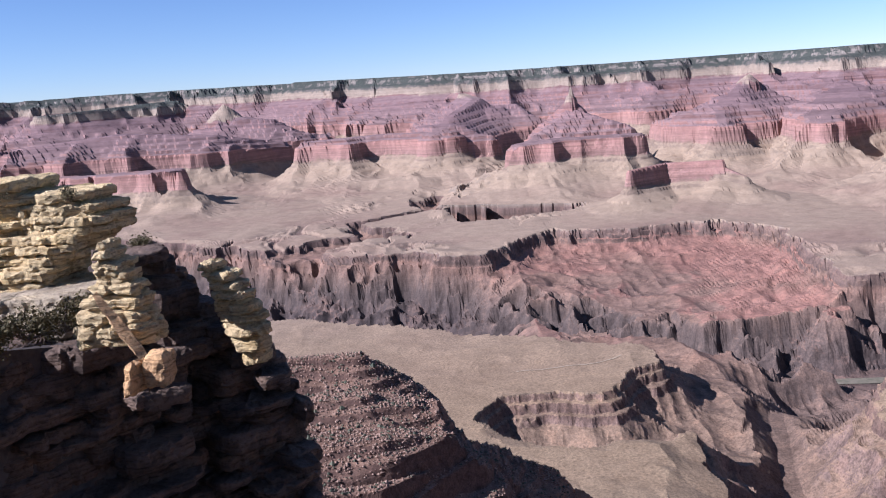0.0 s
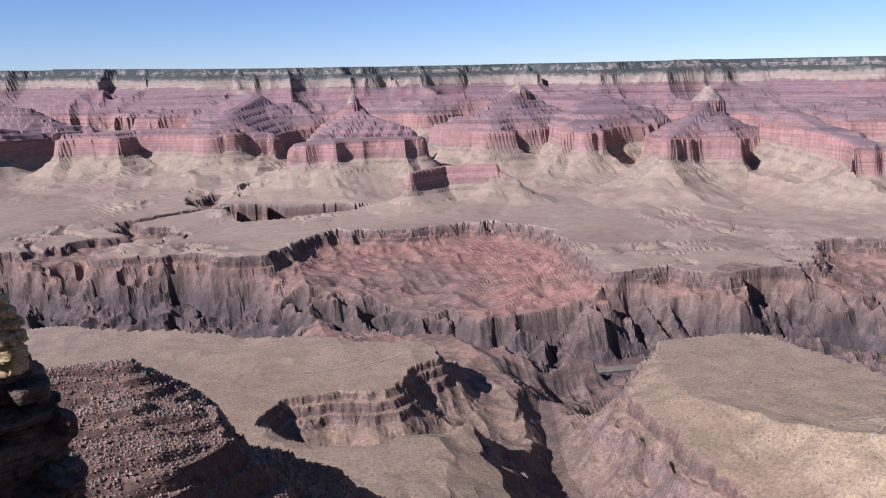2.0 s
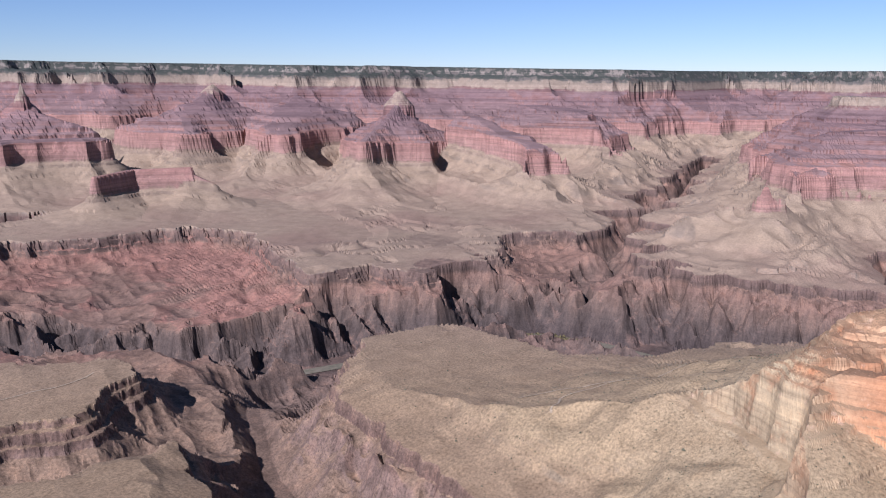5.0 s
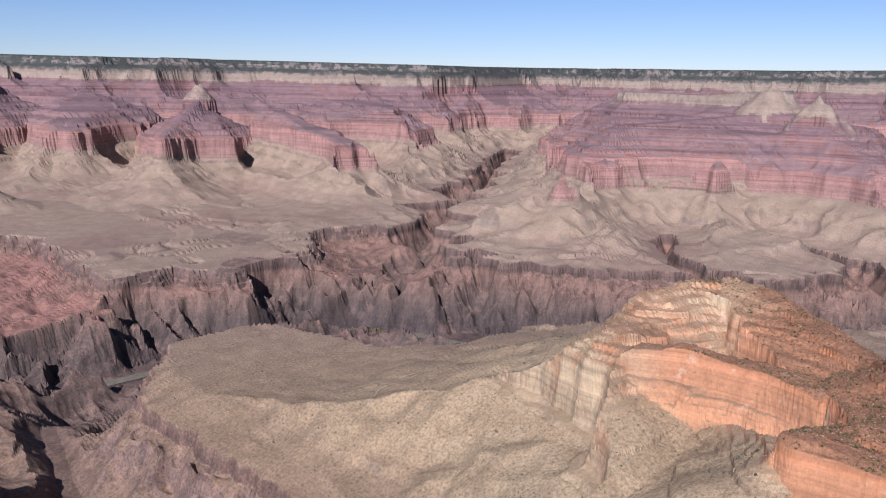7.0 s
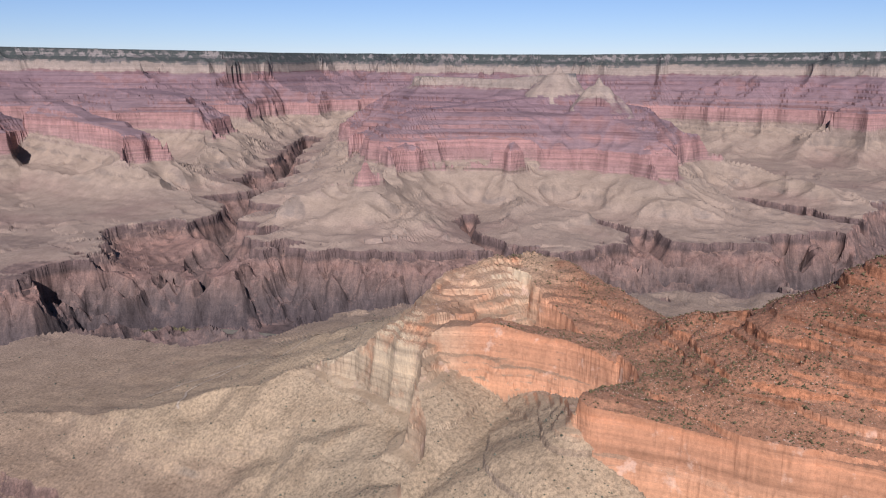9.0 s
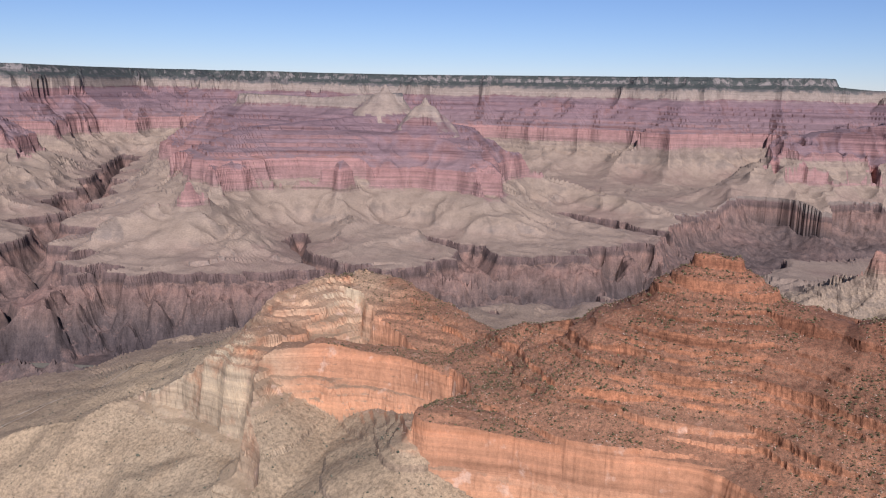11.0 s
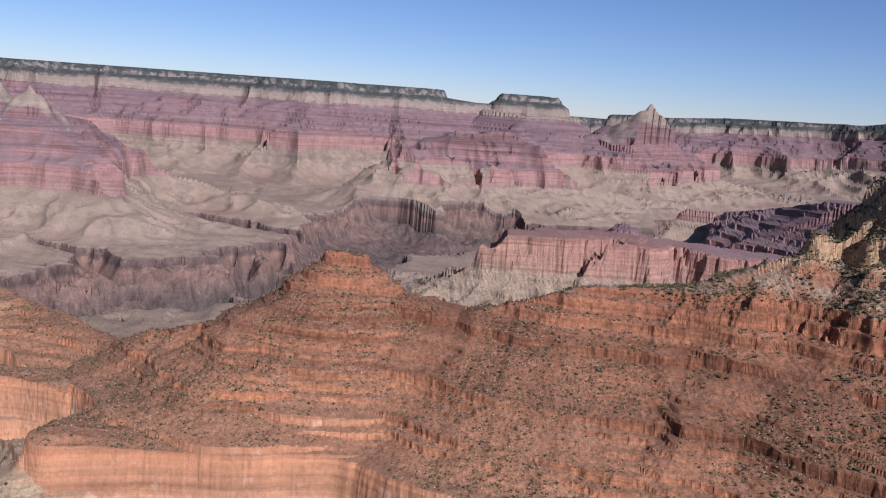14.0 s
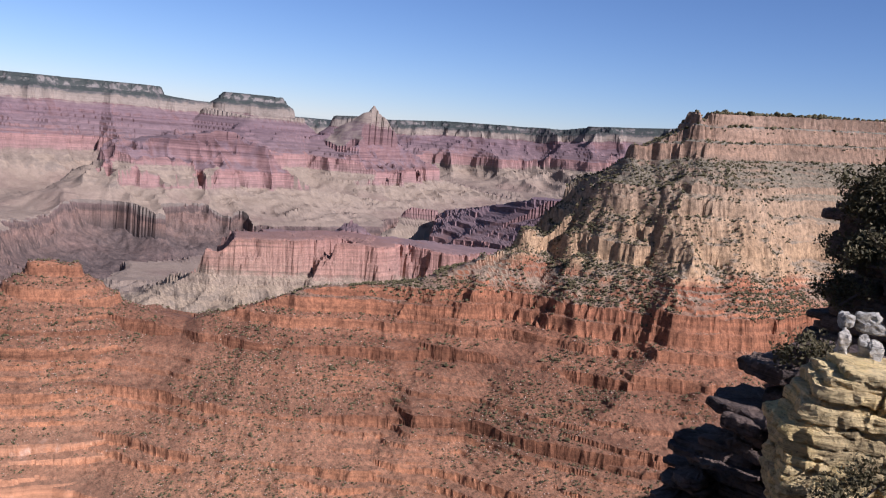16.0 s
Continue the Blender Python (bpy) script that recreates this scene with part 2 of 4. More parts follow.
STEP_D, STEP_S = np.array([a for a, _ in STEPS], float), np.array([b for _, b in STEPS], float)


SOFT = ((STEP_D < 120) | (STEP_D > 200)) & ((STEP_D < 337) | (STEP_D > d_at - 1))  # the same worn down to slopes, without the ledges
FOOT = d_at + 60  # where the slopes under the great red cliff begin

# the same across the canyon, where the rim is wooded and the red ledges are broad
FAR_STEPS = [(0, 0), (45, -14), (50, -38), (100, -58), (106, -90), (250, -150), (256, -168), (272, -222), (284, -232), (298, -280), (500, -385)]
d_far, s_far = 500.0, -385.0
for drop, run, fall in ((22, 70, 14), (6, 60, 12), (26, 90, 16), (8, 60, 12), (24, 80, 14), (10, 60, 12), (26, 70, 12), (8, 40, 8), (25, 60, 20)):
    FAR_STEPS.append((d_far + 4, s_far - drop))
    FAR_STEPS.append((d_far + 4 + run, s_far - drop - fall))
    d_far, s_far = FAR_STEPS[-1]
FAR_STEPS += [(d_far + 20, -664), (d_far + 30, -738), (d_far + 37, -746), (d_far + 48, -818), (d_far + 90, -848), (d_far + 94, -862),
              (d_far + 190, -910), (d_far + 194, -920), (d_far + 390, -985), (d_far + 750, -1030), (d_far + 1500, -1052), (d_far + 2600, -1090), (d_far + 4000, -1300)]
FAR_D, FAR_S = np.array([a for a, _ in FAR_STEPS], float), np.array([b for _, b in FAR_STEPS], float)
FAR_SOFT = (FAR_D < 501) | (FAR_D > d_far - 1)
NOSE_D, NOSE_S = np.array([0.0]), np.array([-630.0])
for run, fall in ((20, 12), (4, 16), (26, 12), (4, 14), (22, 10), (5, 24), (30, 14), (4, 14), (24, 12), (4, 16), (30, 16), (4, 12), (120, 60), (4, 10), (260, 85), (400, 55), (800, 25), (1100, 38), (1400, 210)):
    NOSE_D, NOSE_S = np.append(NOSE_D, NOSE_D[-1] + run), np.append(NOSE_S, NOSE_S[-1] - fall)
PROFILES = {"nose": (NOSE_D, NOSE_S, (NOSE_D < 1) | (NOSE_D > 170), 220.0), False: (STEP_D, STEP_S, SOFT, FOOT), True: (FAR_D, FAR_S, FAR_SOFT, d_far + 60)}


def polar(az, r):
    return r * math.sin(radians(az)), r * math.cos(radians(az))


RIDGES, CUTS, PEAKS = [], [], []


def ridge(points, width, rough=1.0, plateau=False, steep=1.0, profile=""):
    """High ground along a line. points: bearing, distance, the angle at which its top is seen, and which bed caps it."""
    RIDGES.append((points, width, rough, plateau, steep, profile))


def peak(az, r, el, tall, radius):
    """A pale pyramid standing on a ridge."""
    PEAKS.append((az, r, el, tall, radius))


def cut(points, rim, floor, bottom, top, rough=1.0):
    """A gorge along a line (x, y), with cliffs at that distance from its middle."""
    CUTS.append((points, rim, floor, bottom, top, rough))

# the far rims
ridge([(-45, 17500, 1.2, 0), (-32, 17500, 1.3, 0), (-26, 17500, 1.32, 0), (-17, 16500, 1.4, 0), (-9, 14500, 1.35, 0)], 50, 1.5, True)
ridge([(-9, 14500, 1.42, 0), (0, 12800, 1.28, 0), (5, 12600, 1.22, 0), (13, 12400, 1.18, 0), (20, 12500, 1.15, 0), (26, 11500, 1.1, 0),
       (34, 12000, 1.05, 0), (42, 11600, 0.95, 0), (48, 11800, 0.87, 0), (51, 12800, 0.8, 0), (54.5, 14600, 0.77, 0), (58.5, 16000, 0.75, 0)], 50, 1.5, True)
ridge([(58.5, 16200, 0.75, 0), (62, 16000, 0.75, 0)], 50, 1.0, True)
ridge([(60, 13500, 0.78, 0), (66, 13000, 0.73, 0), (72, 12500, 0.72, 0), (80, 12000, 0.8, 0), (88, 11500, 0.85, 0), (93, 11500, 0.88, 0), (97.5, 11500, 0.9, 0)], 50, 1.5, True)
ridge([(97, 17500, -0.25, 0), (110, 17500, -0.25, 0), (114, 17500, 0.15, 0), (117.6, 17500, 0.4, 0), (125.7, 17000, 0.57, 0), (127.9, 16500, 0.95, 0), (133, 16500, 1.3, 0), (150, 17000, 1.2, 0)], 50, 1.5, True)
# western mesas
ridge([(-24.6, 15000, 0.38, -150), (-17.5, 15500, 0.75, -60)], 80)
ridge([(-13.8, 12300, -0.4, -270), (-11, 11800, -0.9, -370)], 60)
ridge([(-26, 10500, -1.5, -470), (-20.5, 10500, -1.1, -420), (-15, 10200, -1.6, -480), (-11, 10600, -2.3, -580)], 120)
ridge([(-25, 9100, -3.5, -650), (-18, 8450, -3.6, -650)], 170)
ridge([(-8, 9600, -2.5, -600), (-3, 9300, -2.4, -600), (1, 8900, -2.6, -610)], 90)
ridge([(2, 11500, -0.1, -230), (3, 10300, -0.5, -310), (1, 9400, -1.6, -400), (0, 8900, -2.6, -590)], 60)
# the pyramid with its pale spire
ridge([(9.3, 8320, -0.9, -260), (8.9, 8200, -2.0, -430), (6.8, 7900, -3.2, -610)], 15, 0.5, False, 1.6)
ridge([(9.2, 8250, -1.6, -380), (13, 8000, -2.9, -570)], 20, 0.5, False, 1.6)
ridge([(5.2, 7700, -3.75, -650), (9, 7700, -3.5, -645), (13.5, 7700, -3.5, -645)], 50, 0.7)
# spurs of the northern rim
ridge([(20.5, 9900, -0.5, -280), (18.7, 9000, -2.0, -480), (19, 8400, -3.2, -640)], 50)
ridge([(26, 9900, -0.9, -370), (25.2, 8800, -2.2, -530), (25, 8000, -3.4, -650)], 50)
ridge([(32.8, 8300, -1.33, -285), (32, 7700, -2.4, -460), (30.3, 7100, -3.9, -650)], 25, 0.7, False, 1.4)
ridge([(38, 8000, -2.2, -560), (40, 7500, -3.5, -650), (43.6, 6900, -4.6, -655)], 50)
ridge([(42, 9700, -1.5, -450), (48, 9000, -2.3, -560), (50, 8300, -3.2, -645)], 100)
ridge([(13.0, 6430, -5.95, -690), (15.3, 6780, -5.55, -672), (18.9, 6740, -5.5, -676)], 22, 0.2)
ridge([(18.9, 6740, -5.9, -770), (20.3, 6700, -6.6, -810)], 20, 0.2)
# the red massif beyond the side canyon, with two pale temples
ridge([(72.9, 7000, -1.8, -275)], 60, 0.4, False, 1.3)
ridge([(71, 7350, -0.5, -150), (66, 7900, -0.9, -200), (61, 8600, -0.7, -190)], 50, 0.8)
ridge([(60, 6100, -5.1, -652), (66, 6250, -4.9, -652), (73, 6250, -4.9, -655), (80, 6100, -5.0, -655), (84, 5900, -5.3, -658)], 40, 0.8)
ridge([(61, 7000, -2.9, -450), (66, 7100, -2.4, -400), (70, 7300, -1.9, -330), (76, 7100, -2.7, -430), (82, 6700, -3.8, -560)], 90, 0.8)
ridge([(55.5, 5450, -6.4, -740), (58.5, 5500, -6.2, -740)], 30, 0.6)
ridge([(75.5, 5800, -5.2, -645), (77.2, 5650, -5.4, -655)], 25, 0.6)
# the eastern temples
ridge([(97.4, 11600, 0.5, -60), (101, 11900, 0.2, -140)], 60)
ridge([(103.1, 12000, 0.95, 0), (106.4, 12000, 0.95, 0)], 30, 0.35, False, 1.5)
ridge([(101.8, 11700, -0.2, -200), (104.6, 11300, -0.5, -265), (107.8, 11700, -0.3, -215)], 60, 0.7)
ridge([(104.2, 11300, -0.8, -290), (103.2, 10300, -2.0, -500), (102.5, 9700, -2.7, -640)], 40, 0.7)
ridge([(110.3, 11600, 0.1, -130), (112.8, 11500, 0.25, -100), (115, 11500, 0.0, -150)], 40, 0.6)
ridge([(97.8, 8700, -2.7, -620), (103, 9300, -1.6, -480), (108, 8800, -2.8, -640), (112, 9000, -2.5, -600), (119, 9500, -2.1, -600)], 80, 1.3)
# the walled bench beyond the near ridge
ridge([(103.3, 3950, -8.3, -655), (110, 4150, -7.8, -655), (119, 4300, -8.0, -655)], 50, 0.9, False, 0.75)
ridge([(111.7, 4400, -6.83, -560)], 12, 0.3)
ridge([(115.5, 6200, -5.6, -740), (117.3, 6200, -5.7, -740)], 40, 0.5)
ridge([(118.5, 6000, -5.6, -620), (122, 5500, -4.9, -450), (126, 5000, -4.2, -400), (132, 4500, -4.0, -380)], 50, 0.6)
# pale temples on the ridges
for spec in ((9.3, 8300, 0.02, 90, 32), (32.8, 8300, -0.32, 85, 70), (20.5, 9800, 0.0, 60, 60), (72.9, 7000, -0.6, 190, 170), (70.2, 7400, 0.26, 230, 230),
             (112.7, 11500, 1.1, 270, 330), (-13.8, 12300, 0.49, 130, 130)):
    peak(*spec)
# the near red ridge that runs out from the rim
ridge([(135.2, 1800, 2.45, 0), (131, 1760, 0.0, -65), (128.6, 1730, -2.4, -135), (126.0, 1690, -6.2, -245), (121.5, 1640, -8.5, -310), (116.5, 1600, -10.7, -355),
       (109.3, 1570, -11.6, -375), (105, 1580, -13.1, -420), (101.2, 1600, -14.15, -455)], 12, 0.3)
ridge([(101.2, 1600, -14.15, -455), (95.4, 1690, -12.9, -450), (89.4, 1690, -12.75, -455), (86.6, 1660, -14.9, -510), (80.5, 1790, -16.06, -580)], 10, 0.3)
ridge([(93.9, 1700, -10.6, -420), (92.0, 1700, -10.5, -420)], 14, 0.05, False, 1.3)
ridge([(94.8, 1695, -11.7, -436), (90.6, 1700, -11.8, -438)], 14, 0.1, False, 1.2)
ridge([(80.5, 1790, -16.06, -580), (77.4, 1900, -16.7, -610), (73.8, 2050, -15.2, -625), (70.5, 2250, -13.1, -640), (68.6, 2300, -12.75, -640)], 20, 0.15)
ridge([(70.3, 2290, -12.9, -640), (66.5, 2270, -12.75, -640), (64.4, 2200, -13.6, -652), (63.2, 2130, -14.9, -665)], 14, 0.12, False, 1.0, "nose")
ridge([(63.2, 2060, -16.0, -672), (60.5, 1960, -16.6, -690), (57.6, 1850, -17.5, -708), (54.8, 1760, -19.5, -740)], 14, 0.12, False, 1.0, "nose")
ridge([(61.2, 1900, -17.9, -700), (63.5, 1900, -17.5, -672), (66, 1900, -17.3, -662), (72, 1830, -18.2, -660), (77, 1740, -19.0, -650)], 22, 0.16)
ridge([(94, 1400, -22.8, -648), (88, 1400, -22.9, -652), (80, 1430, -22.6, -654), (74.2, 1445, -22.0, -656), (79, 1640, -20.6, -650)], 22, 0.13)
ridge([(72.4, 1440, -23.3, -800), (72.0, 1560, -22.4, -806), (69.5, 1740, -22.0, -812)], 12, 0.1)  # talus heaped beside the block
ridge([(135.2, 1800, 2.45, 0), (139, 1930, 2.6, 0), (145, 2060, 2.75, 0), (158, 2100, 2.2, 0)], 20, 0.5)
# the red block under the rim
ridge([(-15, 865, -17.0, -298), (-10, 862, -17.1, -300), (-7, 858, -17.2, -302), (-4, 850, -19.2, -330)], 8, 0.12)
ridge([(-14, 805, -19.8, -318), (-7, 800, -19.9, -322), (-2, 805, -21.0, -345)], 14, 0.12)
ridge([(-13.5, 745, -22.5, -338), (-6, 742, -22.7, -344), (0.5, 780, -22.8, -364)], 14, 0.12)
ridge([(-13, 690, -25.4, -356), (-6, 685, -26.2, -366), (-2, 745, -24.8, -372), (3.2, 838, -22.4, -378)], 8, 0.2)
# the rim under our feet
ridge([(-110, 900, 0.0, 0), (-75, 250, -1.5, 0), (-140, 90, -4.1, 0), (180, 5, -52, 0), (180, 80, -4.5, 0), (173, 500, 0.5, 0), (168, 1200, 1.5, 0), (158, 2100, 2.2, 0)], 8, 0.12)

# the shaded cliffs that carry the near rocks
ridge([(-60, 94, -9, 0), (-34, 118, -12.6, -3), (-24.5, 125, -13.8, -6), (-21, 128, -14.2, -8), (-19, 131, -11.2, -2), (-17, 134, -12.4, -6), (-15, 137, -15.2, -14), (-13.4, 139, -17.6, -24)], 3, 0.02, False, 9)
ridge([(165, 160, -3, 0), (153, 125, -9.0, -3), (148.5, 112, -11.5, -8), (145, 108, -13, -14), (143.5, 104, -17.5, -20), (142, 100, -22.5, -26)], 2, 0.02, False, 6)
ridge([(165, 280, 1.0, 0), (149, 250, -0.6, 0), (146.2, 235, -2.2, -8), (145.6, 225, -9, -30)], 3, 0.02, False, 6)

# the inner gorge and its side canyons
cut([(-7000, 8500), (-4000, 6700), (-2500, 5900), (-1400, 5250), (-600, 4850), (0, 4600), (450, 4330), (950, 3930), (1520, 3540), (2200, 3470), (2700, 3450), (3053, 3333), (3230, 3020),
     (3330, 2560), (3560, 2150), (3950, 1580), (4450, 850), (5000, 250), (5800, -150), (6600, -800), (6850, -2000), (7500, -3600), (9500, -6000)], 430, 45, -1430, -1062)
cut([(2880, 3220), (3300, 3180), (3560, 3520), (3950, 3560), (4150, 3900), (4600, 3960), (4820, 4380), (5350, 4400), (5600, 4850), (6200, 4900), (6700, 5350), (7500, 5800), (9000, 6700)], 150, 12, -1270, -1062, 0.6)
cut([(1520, 3540), (1183, 2900), (1010, 2350), (950, 1900), (960, 1450)], 270, 25, -1290, -1062, 0.3)
cut([(1183, 2900), (900, 2560), (700, 2450), (450, 2440), (250, 2440)], 110, 5, -1230, -1062, 0.3)
cut([(-1000, 5050), (-1100, 5700), (-520, 6050), (-700, 6600), (-100, 7000), (-60, 7700)], 90, 10, -1130, -1062, 0.9)
cut([(4200, 1300), (4330, 1900), (4750, 2300), (5200, 2500)], 60, 5, -1180, -1062, 0.4)
cut([(4500, 600), (4924, 1029), (5200, 1250), (5600, 1900)], 60, 5, -1200, -1062, 0.4)
cut([(6200, -200), (6500, 300), (7000, 900)], 80, 5, -1250, -1062, 0.5)

# the edge of the level platform round the gorge: its near side from west to east, then its far side back again
EDGE = np.array([(-7500, 6800), (-3000, 5000), (-1200, 4000), (-453, 3718), (-25, 3489), (395, 3304), (792, 3128), (751, 2892), (600, 2797), (545, 2640), (371, 2616), (146, 2664), (60, 2480), (220, 2300),
                 (372, 2234), (518, 2294), (675, 2292), (803, 2192), (845, 2040), (790, 1830), (800, 1400), (1080, 1400), (1069, 1649), (1085, 1814), (1210, 1994), (1315, 2205), (1125, 2213),
                 (1206, 2331), (1443, 2588), (1674, 2817), (1948, 2820), (2030, 2700), (2060, 2421), (2120, 2150), (2350, 1900), (2913, 1839), (3380, 1700), (3820, 1150), (4070, 560), (4900, -150), (5580, -490), (6000, -1280), (6300, -2400),
                 (8000, -2400), (7950, -1515), (8150, -1160), (8220, -640), (7200, -100), (6000, 200), (4900, 600), (4500, 1480), (4080, 1990), (3880, 2448), (3790, 2707), (3487, 2799), (3228, 2830), (3560, 3080), (3977, 3250), (4000, 4080), (3700, 4240), (3523, 4228), (3128, 3769),
                 (2807, 3607), (2521, 3666), (2350, 3966), (2144, 3983), (1971, 3930), (2016, 4539), (2175, 5182), (1895, 5554), (1468, 5513), (1019, 5608), (722, 5636), (482, 5436),
                 (243, 5000), (-3, 5060), (-145, 5200), (-592, 5265), (-1300, 5750), (-3000, 6800), (-7500, 9500)], float)
SIDE = np.array([(69, 8300), (566, 8100), (1100, 7550), (1378, 6974), (993, 6400), (582, 6300), (209, 6300), (-81, 6725), (-169, 7721)], float)  # a side basin behind
# how the ground falls inside it: ledges of the edge cliff, then shale slopes
EDGE_D = np.array([-60, 0, 9, 22, 32, 50, 60, 170, 330, 420, 800, 1300, 2200], float)
EDGE_S = np.array([0, 0, -24, -28, -56, -60, -82, -122, -140, -158, -185, -200, -215], float)


def basin(x, y, edge):
    """How far inside the platform's edge each place lies (outside: less than nought)."""
    best, inside = np.full(x.shape, 1e12), np.zeros(x.shape, bool)
    for (ax, ay), (bx, by) in zip(edge, np.roll(edge, -1, axis=0)):
        dx, dy = bx - ax, by - ay
        f = np.clip(((x - ax) * dx + (y - ay) * dy) / (dx * dx + dy * dy), 0, 1)
        best = np.minimum(best, (x - ax - f * dx) ** 2 + (y - ay - f * dy) ** 2)
        inside ^= ((ay > y) != (by > y)) & (x < dx * (y - ay) / (by - ay + 1e-9) + ax)
    return np.where(inside, 1, -1) * np.sqrt(best)


def to_line(x, y, pts):
    """The distance to a line, and how far along it (in segments) the nearest place lies."""
    best, along = np.full(x.shape, 1e9), np.zeros(x.shape)
    if len(pts) == 1:
        return np.hypot(x - pts[0][0], y - pts[0][1]), along
    for k in range(len(pts) - 1):
        (ax, ay), (bx, by) = pts[k], pts[k + 1]
        dx, dy = bx - ax, by - ay
        f = np.clip(((x - ax) * dx + (y - ay) * dy) / (dx * dx + dy * dy), 0, 1)
        d = np.hypot(x - ax - f * dx, y - ay - f * dy)
        near = d < best
        best[near], along[near] = d[near], (k + f)[near]
    return best, along


def land(x, y):
    """Height (true metres from the eye) and bed at each place."""
    r = np.hypot(x, y)
    az = np.degrees(np.arctan2(x, y))
    az = np.where(az < -150, az + 360, az)
    close = np.clip(r / 1800, 0.02, 1.0)
    wob = (170 * close * smooth_noise(x, y, 900, 1) - 150 * close * (ridged(x, y, 420, 2) - 0.45) - 75 * close * (ridged(x, y, 150, 3) - 0.45))
    joints = -np.minimum(1, close * 1.6) * np.clip(2.6 - r / 2500, 0.5, 1) * (
        19 * (ridged(x, y, 60, 4) - 0.45) + 9 * (ridged(x, y, 22, 5) - 0.45) + 5 * (ridged(x, y, 9, 12) - 0.45))
    wob = np.where(r > 4800, 180 * smooth_noise(x, y, 1000, 1) - 230 * (ridged(x, y, 640, 2) - 0.45) - 70 * (ridged(x, y, 210, 3) - 0.45), wob)
    joints = joints * np.where(r > 4800, 0.25, np.where((r > 900) & (r < 3200), 0.6, 1.0))
    pinch = np.clip(0.28 + 0.9 * smooth_noise(x, y, 170, 27) + 0.7 * smooth_noise(x, y, 48, 28), 0, 0.85) * np.clip(1.6 - r / 3500, 0.35, 1)
    face = np.clip((az - 117) / 6, 0, 1) * (r > 1000) * (r < 2700)  # the high wall under the eastern rim: jointed above, choked with talus
    talus = np.clip(0.5 + 1.1 * smooth_noise(x, y, 75, 61) + 0.9 * smooth_noise(x, y, 30, 62), 0, 1)
    rills = 130 * (ridged(x, y, 240, 13) - 0.6) + 50 * (ridged(x, y, 90, 14) - 0.6)
    rills = rills * np.where(r > 4800, 0.4, 1.0)
    hills = 14 * smooth_noise(x, y, 700, 6) + 7 * smooth_noise(x, y, 260, 7) + 4 * ridged(x, y, 110, 8) * np.clip(2 - r / 3000, 0, 1) + 1.5 * smooth_noise(x, y, 35, 9) * np.clip(1.6 - r / 2500, 0, 1)
    wild = np.clip((r - 3600) / 1500, 0, 1)
    hills = hills + wild * (26 * smooth_noise(x, y, 620, 24) + 24 * (ridged(x, y, 420, 25) - 0.4))
    # dry washes
    wash = 26 * wild * np.clip(1 - 7 * np.abs(smooth_noise(x, y, 560, 51) + 0.25 * smooth_noise(x, y, 160, 52)), 0, 1) + 14 * wild * np.clip(1 - 5 * np.abs(smooth_noise(x, y, 230, 53) + 0.2 * smooth_noise(x, y, 60, 55)), 0, 1)
    wash = wash + 3 * np.clip(1 - r / 4500, 0, 1) * np.clip(1 - 6 * np.abs(smooth_noise(x, y, 330, 54) + 0.3 * smooth_noise(x, y, 80, 56)), 0, 1)
    hills = hills - wash
    base = -1055 + 0.012 * np.clip(y, -2000, 12000) + 0.01 * np.clip(r - 6000, 0, 8000)
    h, s = base + hills, -1048 + 0.15 * (hills + wash) - 0.9 * wash * wild
    for ends, width, rough, plateau, steep, profile in RIDGES:
        for pts in zip(ends, ends[1:]) if len(ends) > 1 else [ends]:
            line = [polar(a, q) for a, q, _, _ in pts]
            reach = 420 if steep > 2 else 3200
            lx, ly = np.array(line).T
            m = (x > lx.min() - reach) & (x < lx.max() + reach) & (y > ly.min() - reach) & (y < ly.max() + reach)
            if plateau:
                m |= (r > 9000) & (az >= pts[0][0]) & (az <= pts[1][0])
            if not m.any():
                continue
            xm, ym, rm, am = x[m], y[m], r[m], az[m]
            d, k = to_line(xm, ym, line)
            caps, tops = [p[3] for p in pts], [p[1] * math.tan(radians(p[2])) for p in pts]
            cap, top = np.interp(k, range(len(pts)), caps), np.interp(k, range(len(pts)), tops)
            d = np.maximum(0, d - width) * steep
            if plateau:
                inside = (am >= pts[0][0]) & (am <= pts[1][0]) & (rm > np.interp(am, [p[0] for p in pts], [p[1] for p in pts]))
                d = np.where(inside, 0, d)
            far = np.clip(d / 60, 0, 1)
            p_d, p_s, p_soft, foot = PROFILES[profile or min(p[1] for p in pts) > 5000]
            start = np.interp(-cap, -p_s, p_d)
            upper = face[m] * np.clip((330 - start - d) / 50, 0, 1)
            far = np.maximum(far, upper * np.clip(d / 7, 0, 1))
            dd = start + np.maximum(0, d + np.minimum((rough * wob[m] + (0.35 + 0.65 * min(1, rough)) * joints[m] * (1 + 0.9 * upper) + upper * 16 * (0.5 - ridged(xm, ym, 105, 63))) * far, 0.4 * d + 4))
            dd = dd + rills[m] * np.clip((dd - foot) / 250, 0, 1) * min(1, 0.3 + rough)
            if steep > 2:  # rock close by, seen in its single ledges
                dd = dd + far * (5 * (ridged(xm, ym, 14, 15) - 0.5) + 2.5 * (ridged(xm, ym, 5, 16) - 0.5))
            e = np.interp(dd, p_d, p_s)
            e = e + (np.interp(dd, p_d[p_soft], p_s[p_soft]) - e) * (pinch[m] * (1 - upper) + talus[m] * upper * np.clip((start + d - 90) / 25, 0, 1))
            gone = np.clip((dd - foot - 100) / 900, 0, 1)  # the foot of a slope settles on the country round it
            z = e + (top - cap) * (1 - gone) + (base[m] + 1055) * gone
            better = z > h[m]
            idx = np.flatnonzero(m.ravel())[better.ravel()]
